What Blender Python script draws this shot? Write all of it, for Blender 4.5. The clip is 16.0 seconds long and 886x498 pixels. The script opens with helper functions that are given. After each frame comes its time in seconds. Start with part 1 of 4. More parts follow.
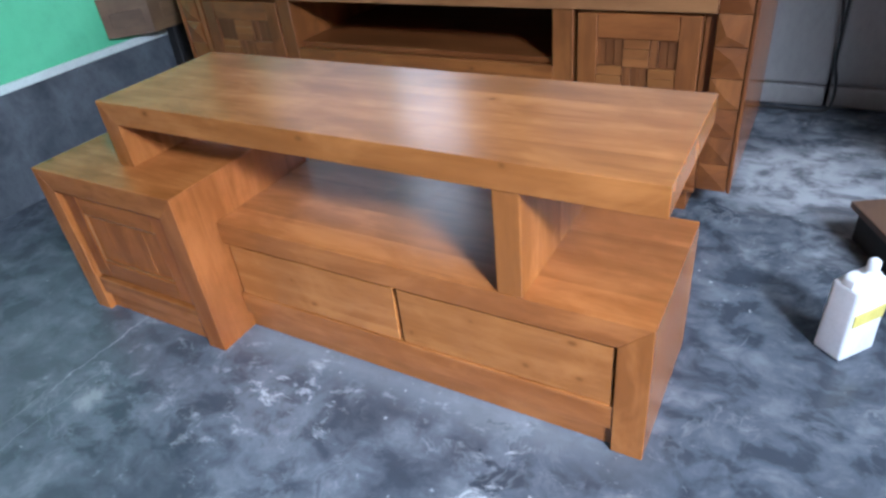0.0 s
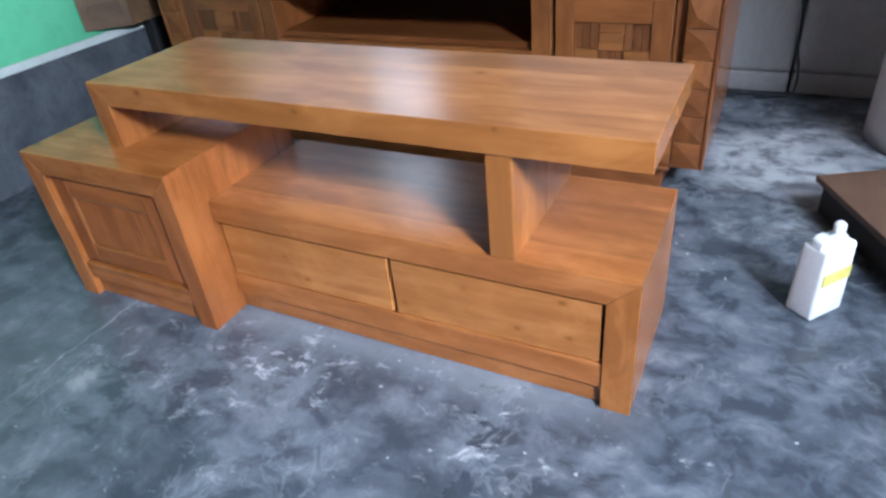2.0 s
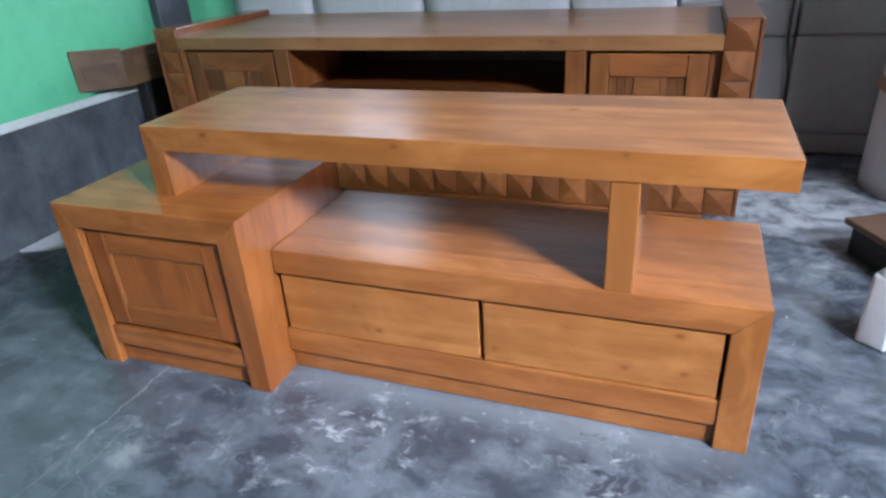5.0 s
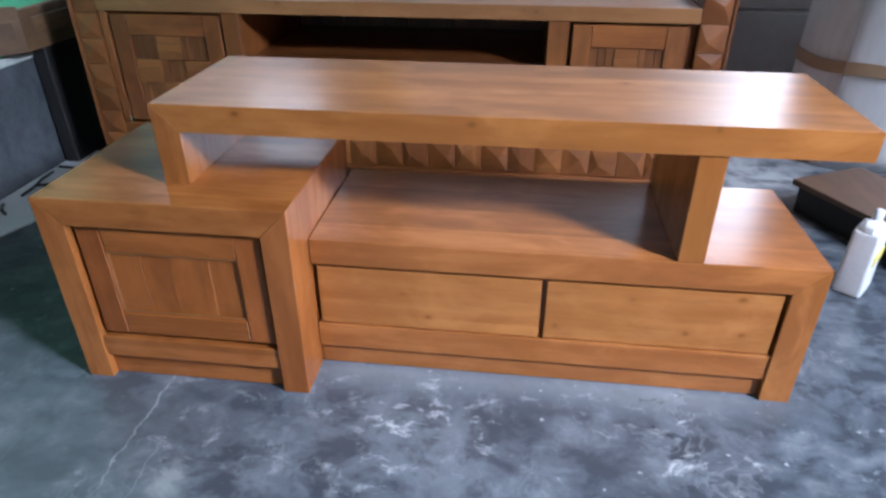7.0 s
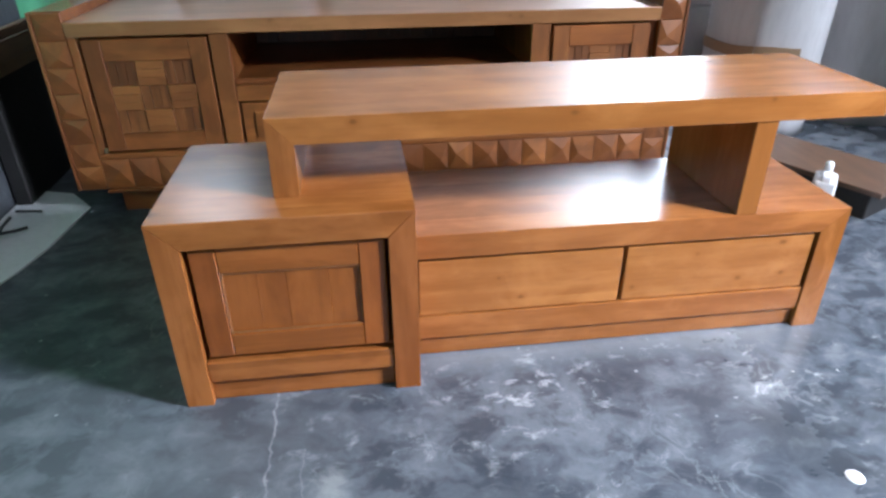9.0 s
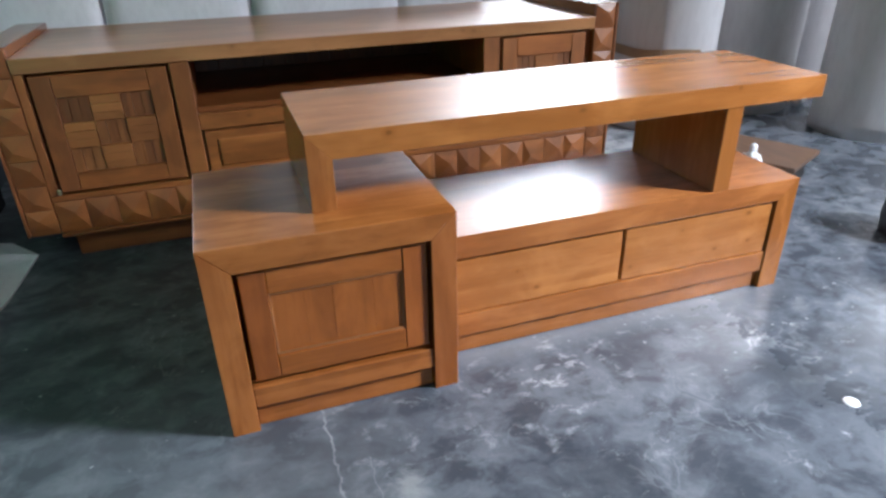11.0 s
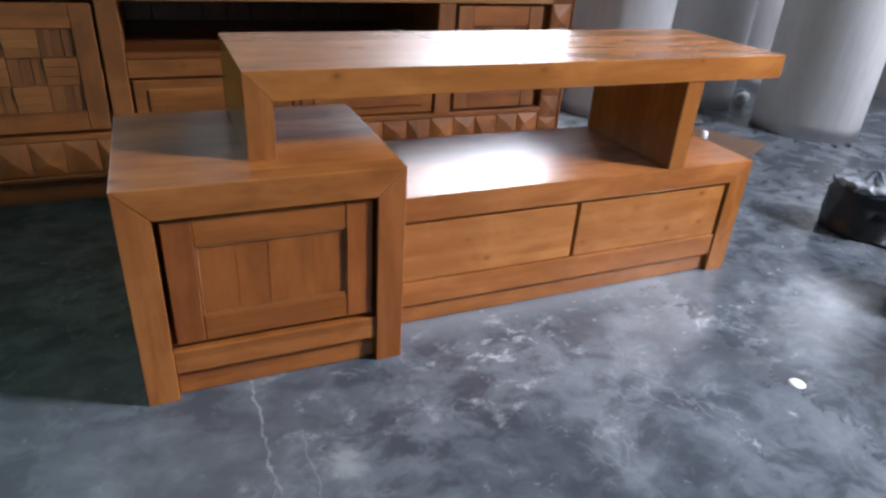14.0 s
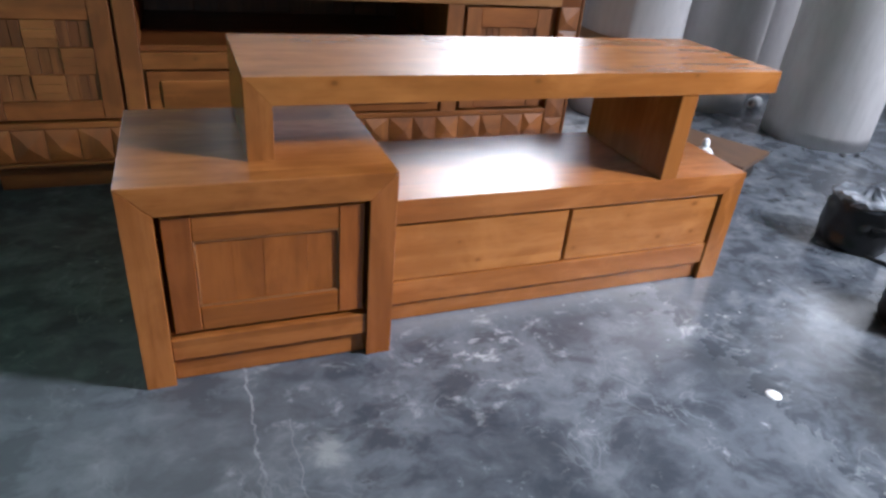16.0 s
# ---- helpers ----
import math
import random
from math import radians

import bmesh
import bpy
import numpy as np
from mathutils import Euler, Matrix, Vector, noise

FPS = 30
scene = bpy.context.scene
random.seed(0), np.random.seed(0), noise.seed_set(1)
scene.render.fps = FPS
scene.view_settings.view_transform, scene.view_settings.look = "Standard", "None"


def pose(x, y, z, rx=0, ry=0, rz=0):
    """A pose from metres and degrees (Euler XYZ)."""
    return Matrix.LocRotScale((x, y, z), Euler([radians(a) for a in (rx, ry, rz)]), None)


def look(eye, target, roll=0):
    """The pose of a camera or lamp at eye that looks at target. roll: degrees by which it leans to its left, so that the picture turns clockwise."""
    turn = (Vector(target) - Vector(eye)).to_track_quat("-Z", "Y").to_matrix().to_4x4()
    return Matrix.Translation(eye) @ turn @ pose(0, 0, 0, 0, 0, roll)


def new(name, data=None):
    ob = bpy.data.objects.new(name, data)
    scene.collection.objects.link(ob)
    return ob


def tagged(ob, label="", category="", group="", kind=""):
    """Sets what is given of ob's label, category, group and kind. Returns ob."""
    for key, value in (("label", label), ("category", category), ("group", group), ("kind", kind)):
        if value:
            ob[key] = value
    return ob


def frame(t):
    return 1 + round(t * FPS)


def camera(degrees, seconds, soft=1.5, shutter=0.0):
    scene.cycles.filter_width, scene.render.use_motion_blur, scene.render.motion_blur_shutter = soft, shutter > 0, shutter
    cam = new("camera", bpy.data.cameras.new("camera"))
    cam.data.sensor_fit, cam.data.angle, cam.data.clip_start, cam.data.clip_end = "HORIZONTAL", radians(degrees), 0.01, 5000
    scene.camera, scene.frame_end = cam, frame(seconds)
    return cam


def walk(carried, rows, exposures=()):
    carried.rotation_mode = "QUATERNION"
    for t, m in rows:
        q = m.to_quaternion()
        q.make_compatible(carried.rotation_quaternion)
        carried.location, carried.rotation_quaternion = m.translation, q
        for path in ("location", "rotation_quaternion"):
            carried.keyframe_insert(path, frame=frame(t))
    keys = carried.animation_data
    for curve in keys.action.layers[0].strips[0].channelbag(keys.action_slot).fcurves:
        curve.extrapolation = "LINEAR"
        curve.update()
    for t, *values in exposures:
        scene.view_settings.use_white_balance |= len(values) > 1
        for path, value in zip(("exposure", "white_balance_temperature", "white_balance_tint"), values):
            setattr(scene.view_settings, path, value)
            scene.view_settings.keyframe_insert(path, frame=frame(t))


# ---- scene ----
cam = camera(69.2, 16.0, soft=2.7)
PATH = [
    (0, (0.005, 0.057, 1.242), (-0.891, 1.462, 0.137), -6.7),
    (0.5, (0.008, 0.029, 1.244), (-0.906, 1.433, 0.152), -6.9),
    (1, (0.011, 0.001, 1.243), (-0.901, 1.424, 0.173), -7.0),
    (1.5, (0.016, -0.025, 1.225), (-0.85, 1.431, 0.161), -5.5),
    (2, (0.0, -0.049, 1.206), (-0.821, 1.404, 0.104), -6.1),
    (2.5, (-0.016, -0.045, 1.189), (-0.855, 1.439, 0.143), -7.2),
    (3, (-0.053, -0.092, 1.175), (-0.914, 1.429, 0.203), -10.1),
    (3.5, (-0.119, -0.097, 1.153), (-0.876, 1.481, 0.186), -8.7),
    (4, (-0.204, -0.112, 1.113), (-0.875, 1.511, 0.157), -4.8),
    (4.5, (-0.279, -0.164, 1.114), (-0.969, 1.489, 0.224), -4.1),
    (7, (-0.868, -0.245, 1.135), (-1.078, 1.471, 0.129), 0.0),
    (7.5, (-0.987, -0.292, 1.133), (-1.099, 1.463, 0.179), 0.6),
    (8, (-1.168, -0.361, 1.148), (-1.166, 1.403, 0.206), 0.7),
    (8.5, (-1.315, -0.393, 1.154), (-1.23, 1.379, 0.231), 0.3),
    (9, (-1.458, -0.374, 1.138), (-1.236, 1.36, 0.166), -0.4),
    (11.5, (-1.866, -0.38, 1.131), (-1.229, 1.293, 0.239), 0.3),
    (12, (-1.876, -0.339, 1.081), (-1.196, 1.332, 0.218), 2.2),
    (12.5, (-1.868, -0.306, 1.039), (-1.215, 1.386, 0.196), 3.2),
    (13, (-1.841, -0.287, 1.014), (-1.143, 1.379, 0.156), 3.8),
    (13.5, (-1.832, -0.29, 1.01), (-1.078, 1.339, 0.13), 4.2),
    (14, (-1.826, -0.316, 1.016), (-1.086, 1.291, 0.083), 3.9),
    (14.5, (-1.825, -0.321, 1.033), (-1.077, 1.285, 0.105), 4.3),
    (15, (-1.814, -0.333, 1.049), (-1.058, 1.274, 0.129), 4.4),
    (15.5, (-1.806, -0.342, 1.064), (-1.05, 1.276, 0.163), 5.0),
    (16, (-1.785, -0.368, 1.081), (-1.093, 1.237, 0.11), 5.5),
]
LIGHT = [(0, -0.38, 5620, 11), (1.5, -0.34, 5720, 11), (4.5, -0.30, 5920, 11), (7, -0.38, 5800, 13), (7.5, -0.29, 5850, 13), (9, -0.03, 6180, 12), (11.5, -0.32, 6470, 13), (12.5, -0.51, 6520, 15), (16, -0.50, 6500, 15)]
walk(cam, [(t, look(eye, target, roll)) for t, eye, target, roll in PATH], LIGHT)

# ---- world, lights, exposure ----
def daylight():
    w = bpy.data.worlds.new("sky")
    scene.world = w
    w.use_nodes = True
    nt = w.node_tree
    sky = nt.nodes.new("ShaderNodeTexSky")
    sky.sky_type = "NISHITA"
    sky.sun_disc = False
    sky.sun_elevation = radians(50)
    sky.sun_rotation = radians(120)
    nt.links.new(sky.outputs["Color"], nt.nodes["Background"].inputs["Color"])
    nt.nodes["Background"].inputs["Strength"].default_value = 0.05


def opening_light(name, eye, target, sx, sy, watts, colour, spread=180):
    d = bpy.data.lights.new(name, "AREA")
    d.shape, d.size, d.size_y, d.energy, d.color = "RECTANGLE", sx, sy, watts, colour
    d.spread = radians(spread)
    ob = new(name, d)
    ob.matrix_world = look(eye, target)
    return ob


daylight()
# daylight in the skylight and east, west and north windows, plus three added fills
DAY = (0.82, 0.90, 1.0)
opening_light("skylight_daylight", (2.2, -0.9, 2.83), (-0.92, 0.9, 0.15), 0.66, 0.66, 98, DAY, 60)
# no skylight known here; added to brighten the foam rolls and rear floor
opening_light("rear_ceiling_fill", (2.1, 0.95, 2.83), (1.5, 2.4, 0.3), 0.8, 0.8, 46, DAY, 80)
# fill behind the camera, added to lift the fronts and the left floor
opening_light("south_fill", (-1.75, -3.38, 1.7), (-1.75, 0, 1.2), 1.7, 1.9, 12, DAY)
# unseen opening, added to light the rolls from the right
opening_light("east_fill", (2.93, 1.2, 1.05), (0, 1.2, 1.05), 0.95, 2.0, 16, DAY)
opening_light("east_window_daylight", (2.93, 3.15, 1.6), (0, 3.15, 1.6), 1.8, 1.2, 46, DAY)
opening_light("west_window_daylight", (-2.90, 3.52, 2.0), (0, 3.52, 2.0), 1.3, 1.25, 6, DAY)
opening_light("north_window_daylight", (-2.605, 4.22, 2.2), (-2.605, 0, 2.2), 0.55, 0.9, 9, DAY)


# ---- node helpers and materials ----
class Nodes:
    def __init__(self, name):
        self.mat = bpy.data.materials.new(name)
        self.mat.use_nodes = True
        self.nt = self.mat.node_tree
        self.bsdf = self.nt.nodes["Principled BSDF"]

    def add(self, kind, **inputs):
        n = self.nt.nodes.new(kind)
        for k, v in inputs.items():
            self.put(n.inputs[k], v)
        return n

    def put(self, socket, v):
        if isinstance(v, bpy.types.NodeSocket):
            self.nt.links.new(v, socket)
        else:
            socket.default_value = v

    def math(self, op, a, b=0.0, c=0.0):
        n = self.nt.nodes.new("ShaderNodeMath")
        n.operation = op
        for s, v in zip(n.inputs, (a, b, c)):
            self.put(s, v)
        return n.outputs[0]

    def position(self):
        return self.nt.nodes.new("ShaderNodeNewGeometry").outputs["Position"]

    def scaled(self, vec, sx, sy, sz, offset=None):
        n = self.nt.nodes.new("ShaderNodeVectorMath")
        n.operation = "MULTIPLY"
        self.put(n.inputs[0], vec)
        n.inputs[1].default_value = (sx, sy, sz)
        if offset is None:
            return n.outputs[0]
        m = self.nt.nodes.new("ShaderNodeVectorMath")
        m.operation = "ADD"
        self.put(m.inputs[0], n.outputs[0])
        self.put(m.inputs[1], offset)
        return m.outputs[0]

    def noise(self, vec, scale, detail=4.0, rough=0.55, distort=0.0):
        n = self.add("ShaderNodeTexNoise", Vector=vec, Scale=scale, Detail=detail, Roughness=rough, Distortion=distort)
        return n.outputs["Fac"]

    def ramp(self, fac, *stops):
        n = self.nt.nodes.new("ShaderNodeValToRGB")
        self.put(n.inputs[0], fac)
        els = n.color_ramp.elements
        while len(els) < len(stops):
            els.new(0.5)
        for e, (p, c) in zip(els, stops):
            e.position = p
            e.color = (c, c, c, 1) if isinstance(c, float) else (*c, 1)
        return n.outputs[0]

    def mix(self, fac, a, b, kind="MIX"):
        n = self.nt.nodes.new("ShaderNodeMix")
        n.data_type, n.blend_type = "RGBA", kind
        self.put(n.inputs[0], fac)
        self.put(n.inputs[6], a if isinstance(a, bpy.types.NodeSocket) else (*a, 1))
        self.put(n.inputs[7], b if isinstance(b, bpy.types.NodeSocket) else (*b, 1))
        return n.outputs[2]

    def bump(self, height, strength, distance=0.002):
        n = self.add("ShaderNodeBump", Height=height, Strength=strength, Distance=distance)
        self.put(self.bsdf.inputs["Normal"], n.outputs[0])

    def done(self, colour, rough, **more):
        self.put(self.bsdf.inputs["Base Color"], colour if isinstance(colour, bpy.types.NodeSocket) else (*colour, 1))
        self.put(self.bsdf.inputs["Roughness"], rough)
        for k, v in more.items():
            self.put(self.bsdf.inputs[k], v)
        return self.mat


def wood(name, axis, light, dark, rough=0.25, strips=0.11, strip_axis=None, knots=(), gloss=0.55):
    """Varnished teak, the grain along one axis of the world, glued up of strips."""
    n = Nodes(name)
    p = n.position()
    rnd = n.nt.nodes.new("ShaderNodeObjectInfo").outputs["Random"]
    off = n.add("ShaderNodeCombineXYZ", X=n.math("MULTIPLY", rnd, 7.0), Y=n.math("MULTIPLY", rnd, 13.0), Z=n.math("MULTIPLY", rnd, 5.0)).outputs[0]
    along, across = 1.1, 9.0
    sc = {"x": (along, across, across), "y": (across, along, across), "z": (across, across, along)}[axis]
    q = n.scaled(p, *sc, offset=off)
    sep = n.add("ShaderNodeSeparateXYZ", Vector=p)
    strip_axis = strip_axis or {"x": "Z", "y": "X", "z": "X"}[axis]
    cell = n.math("FLOOR", n.math("DIVIDE", n.math("ADD", sep.outputs[strip_axis], n.math("MULTIPLY", rnd, 0.09)), strips))
    tone = n.add("ShaderNodeTexWhiteNoise", Vector=n.add("ShaderNodeCombineXYZ", X=cell, Y=n.math("MULTIPLY", rnd, 31.0)).outputs[0]).outputs["Value"]
    shift = n.add("ShaderNodeCombineXYZ", X=n.math("MULTIPLY", tone, 3.0), Y=n.math("MULTIPLY", tone, 9.0), Z=n.math("MULTIPLY", tone, 5.0)).outputs[0]
    q2 = n.scaled(q, 1, 1, 1, offset=shift)
    broad = n.noise(q2, 0.8, 3, 0.5, 0.9)
    bands = n.noise(q2, 2.6, 4, 0.55, 0.8)
    pores = n.noise(q2, 9, 3, 0.65)
    mid = tuple((a + b) / 2 for a, b in zip(light, dark))
    deep = tuple(v * 0.5 for v in dark)
    c = n.ramp(broad, (0.30, dark), (0.5, mid), (0.70, light))
    c = n.mix(n.math("MULTIPLY", n.ramp(bands, (0.42, 0.0), (0.66, 1.0)), 0.55), c, dark)
    # long dark growth streaks and fine pores
    streak = n.noise(n.scaled(q2, *[{"x": (0.8, 1.6, 1.6), "y": (1.6, 0.8, 1.6), "z": (1.6, 1.6, 0.8)}[axis]][0]), 4.2, 6, 0.68, 0.1)
    c = n.mix(n.ramp(streak, (0.54, 0.0), (0.72, 0.34)), c, deep)
    c = n.mix(n.ramp(pores, (0.52, 0.0), (0.72, 0.18)), c, deep)
    # soft blotches where the varnish soaked in unevenly
    blot = n.noise(n.scaled(p, *[{"x": (0.55, 1, 1), "y": (1, 0.55, 1), "z": (1, 1, 0.55)}[axis]][0], offset=off), 7.0, 4, 0.6, 0.5)
    c = n.mix(n.ramp(blot, (0.46, 0.0), (0.70, 0.75)), c, dark)
    c = n.mix(n.ramp(blot, (0.30, 0.65), (0.48, 0.0)), c, light)
    # a few knots with a halo
    kn = n.add("ShaderNodeTexVoronoi", Vector=n.scaled(p, *[{"x": (3.0, 6.5, 6.5), "y": (6.5, 3.0, 6.5), "z": (6.5, 6.5, 3.0)}[axis]][0], offset=off), Scale=1.0)
    some = n.math("GREATER_THAN", n.add("ShaderNodeSeparateColor", Color=kn.outputs["Color"]).outputs[0], 0.93)
    kd = n.math("ADD", kn.outputs["Distance"], n.math("MULTIPLY", n.math("SUBTRACT", bands, 0.5), 0.12))
    c = n.mix(n.math("MULTIPLY", n.ramp(kd, (0.06, 0.6), (0.24, 0.0)), some), c, dark)
    c = n.mix(n.math("MULTIPLY", n.ramp(kd, (0.03, 0.75), (0.10, 0.0)), some), c, deep)
    # single knots, at (x, z, size) on a front or (x, z, size, y)
    for kx, kz, size, *ky in knots:
        ax = n.math("MULTIPLY", n.math("SUBTRACT", sep.outputs["X"], kx), 0.75)
        az = n.math("SUBTRACT", sep.outputs["Z"], kz)
        sq = n.math("ADD", n.math("MULTIPLY", ax, ax), n.math("MULTIPLY", az, az))
        for y0 in ky:
            ay = n.math("SUBTRACT", sep.outputs["Y"], y0)
            sq = n.math("ADD", sq, n.math("MULTIPLY", ay, ay))
        ad = n.math("SQRT", sq)
        ad = n.math("ADD", n.math("DIVIDE", ad, size), n.math("MULTIPLY", n.math("SUBTRACT", bands, 0.5), 0.9))
        c = n.mix(n.ramp(ad, (0.1, 0.7), (1.0, 0.0)), c, dark)
        c = n.mix(n.ramp(ad, (0.05, 0.6), (0.4, 0.0)), c, deep)
    rr = n.add("ShaderNodeTexWhiteNoise", Vector=n.add("ShaderNodeCombineXYZ", X=n.math("MULTIPLY", rnd, 91.0)).outputs[0]).outputs["Value"]
    val = n.math("ADD", n.math("ADD", 0.84, n.math("MULTIPLY", tone, 0.2)), n.math("MULTIPLY", rr, 0.18))
    hsv = n.add("ShaderNodeHueSaturation", Color=c, Value=val, Saturation=1.0)
    n.put(hsv.inputs["Hue"], n.math("ADD", 0.499, n.math("MULTIPLY", rr, 0.004)))
    r = n.math("ADD", rough - 0.03, n.math("MULTIPLY", n.noise(p, 3, 2), 0.06))
    n.bsdf.inputs["Specular IOR Level"].default_value = gloss
    return n.done(hsv.outputs[0], r)


TEAK_L, TEAK_D = (0.435, 0.159, 0.0428), (0.24, 0.0757, 0.0167)
teak_x = wood("varnished_teak_x", "x", TEAK_L, TEAK_D, strip_axis="Y", knots=((-1.479, 0.690, 0.016, 1.036), (-0.965, 0.688, 0.026, 1.036), (-0.469, 0.697, 0.018, 1.036), (-0.62, 0.705, 0.02, 1.32)))
teak_xf = wood("varnished_teak_face", "x", TEAK_L, TEAK_D, strips=0.14)
teak_y = wood("varnished_teak_y", "y", TEAK_L, TEAK_D)
teak_z = wood("varnished_teak_z", "z", TEAK_L, TEAK_D, strips=0.09)
teak_zs = wood("varnished_teak_side", "z", TEAK_L, TEAK_D, strips=0.12, strip_axis="Y")
# redder boards of the panel door, paler knotty boards of the drawer fronts
door_z = wood("red_teak_z", "z", (0.36, 0.106, 0.0225), (0.215, 0.057, 0.0108), strips=0.09)
door_x = wood("red_teak_face", "x", (0.4, 0.122, 0.0261), (0.23, 0.0636, 0.0117), strips=0.14)
CASE_L, CASE_D = (0.4, 0.135, 0.0351), (0.22, 0.0636, 0.0135)
case_x = wood("russet_teak_x", "x", CASE_L, CASE_D, rough=0.25, gloss=0.5, strip_axis="Y")
case_xf = wood("russet_teak_face", "x", CASE_L, CASE_D, strips=0.14)
case_z = wood("russet_teak_z", "z", CASE_L, CASE_D, strips=0.09)
case_zs = wood("russet_teak_side", "z", CASE_L, CASE_D, strips=0.12, strip_axis="Y")
drawer_xf = wood("pale_teak_face", "x", (0.445, 0.171, 0.0475), (0.275, 0.0921, 0.0209), strips=0.19, knots=((-0.575, 0.272, 0.026), (-0.44, 0.183, 0.022), (-0.312, 0.19, 0.02), (-0.75, 0.18, 0.022), (-0.33, 0.29, 0.02), (-1.064, 0.176, 0.018), (-1.127, 0.24, 0.016)))
TK2_L, TK2_D = (0.315, 0.104, 0.027), (0.148, 0.044, 0.0105)
old_x = wood("oiled_teak_x", "x", TK2_L, TK2_D, rough=0.3, strip_axis="Y")
old_xf = wood("oiled_teak_face", "x", TK2_L, TK2_D, rough=0.40, knots=((-1.745, 0.478, 0.024, 2.131), (-1.10, 0.470, 0.016, 2.131)))
old_z = wood("oiled_teak_z", "z", TK2_L, TK2_D, rough=0.46)
old_y = wood("oiled_teak_y", "y", TK2_L, TK2_D, rough=0.17)
striped_z = wood("striped_inlay", "z", (0.25, 0.088, 0.026), (0.115, 0.036, 0.010), rough=0.45, strips=0.016)
pale_xf = wood("pale_inlay", "x", (0.32, 0.118, 0.034), (0.20, 0.068, 0.018), rough=0.42)
# carved cabinet's top: sheen from the white boards painted as paler wood
sheen_x = wood("sheen_teak_top", "x", (0.39, 0.175, 0.07), (0.24, 0.10, 0.037), rough=0.3, strip_axis="Y", knots=((-1.766, 0.738, 0.018, 2.126), (-0.83, 0.724, 0.030, 2.126), (-0.875, 0.728, 0.010, 2.126)))
dull = wood("dusty_teak", "y", (0.21, 0.12, 0.062), (0.12, 0.064, 0.033), rough=0.5)
# recess shelf and slats: the recess's shade is put into the wood colour
shaded_recess_x = wood("shaded_recess_board", "x", (0.22, 0.072, 0.022), (0.12, 0.036, 0.010), rough=0.3, strip_axis="Y")
shaded_recess_z = wood("shaded_recess_slat", "z", (0.15, 0.055, 0.022), (0.07, 0.024, 0.010), rough=0.4)
plank_wood = wood("dark_plank", "y", (0.16, 0.085, 0.05), (0.10, 0.052, 0.032), rough=0.4)


def cement_floor():
    n = Nodes("polished_cement")
    p = n.position()
    sep = n.add("ShaderNodeSeparateXYZ", Vector=p)
    x, y = sep.outputs["X"], sep.outputs["Y"]
    # trowelled cement: patches with drawn-out edges, light veins and dark stains
    wc = n.add("ShaderNodeTexNoise", Vector=p, Scale=3.2, Detail=4.0, Roughness=0.6)
    half = n.nt.nodes.new("ShaderNodeVectorMath")
    half.operation = "SUBTRACT"
    n.put(half.inputs[0], wc.outputs["Color"])
    half.inputs[1].default_value = (0.5, 0.5, 0.5)
    q = n.scaled(p, 1, 1, 1, offset=n.scaled(half.outputs[0], 0.16, 0.16, 0.0))
    clouds = n.noise(q, 2.2, 7, 0.6, 0.1)
    blotch = n.noise(n.scaled(q, 1.0, 1.25, 1.0), 8.5, 8, 0.6, 0.2)
    fine = n.noise(p, 38, 5, 0.7)
    c = n.ramp(clouds, (0.32, (0.05, 0.058, 0.072)), (0.5, (0.088, 0.1, 0.12)), (0.68, (0.145, 0.16, 0.182)))
    c = n.mix(n.ramp(blotch, (0.40, 0.75), (0.51, 0.0)), c, (0.031, 0.038, 0.05))
    c = n.mix(n.ramp(blotch, (0.53, 0.0), (0.68, 0.5)), c, (0.22, 0.235, 0.255))
    vein = n.math("ABSOLUTE", n.math("SUBTRACT", n.noise(n.scaled(q, 1.3, 1.0, 1.0), 5.2, 5, 0.58, 0.6), 0.5))
    vein = n.math("MULTIPLY", n.ramp(vein, (0.004, 0.35), (0.03, 0.0)), n.ramp(n.noise(p, 3.1, 4, 0.6), (0.5, 0.0), (0.64, 1.0)))
    c = n.mix(vein, c, (0.30, 0.315, 0.335))
    c = n.mix(n.math("MULTIPLY", n.ramp(fine, (0.5, 0.0), (0.75, 1.0)), 0.3), c, (0.05, 0.057, 0.068))
    # smears and crumbs of white plaster
    warp = n.noise(p, 4.0, 3, 0.6, 0.4)
    smear = n.noise(n.scaled(p, 1.0, 1.35, 1.0), 12, 7, 0.74, 0.5)
    # the plaster was mixed in front of the drawers, where most of it stuck
    dx, dy = n.math("MULTIPLY", n.math("ADD", x, 1.05), 0.85), n.math("MULTIPLY", n.math("SUBTRACT", y, 0.85), 1.7)
    near = n.math("SUBTRACT", 1.0, n.math("SQRT", n.math("ADD", n.math("MULTIPLY", dx, dx), n.math("MULTIPLY", dy, dy))))
    near = n.math("MULTIPLY", n.math("MAXIMUM", near, 0.0), 0.08)
    mask = n.math("MULTIPLY", n.ramp(n.math("ADD", smear, near), (0.60, 0.0), (0.72, 1.0)), n.ramp(n.math("ADD", warp, near), (0.47, 0.0), (0.62, 1.0)))
    c = n.mix(n.math("MULTIPLY", mask, 0.75), c, (0.5, 0.51, 0.53))
    crumbs = n.add("ShaderNodeTexVoronoi", Vector=n.scaled(p, 1, 1, 1, offset=n.add("ShaderNodeCombineXYZ", X=n.math("MULTIPLY", fine, 0.03), Y=n.math("MULTIPLY", blotch, 0.04)).outputs[0]), Scale=24.0)
    crumbs.inputs["Randomness"].default_value = 1.0
    pick = n.math("GREATER_THAN", n.add("ShaderNodeSeparateColor", Color=crumbs.outputs["Color"]).outputs[0], 0.9)
    c = n.mix(n.math("MULTIPLY", n.ramp(crumbs.outputs["Distance"], (0.04, 0.6), (0.13, 0.0)), pick), c, (0.55, 0.56, 0.57))
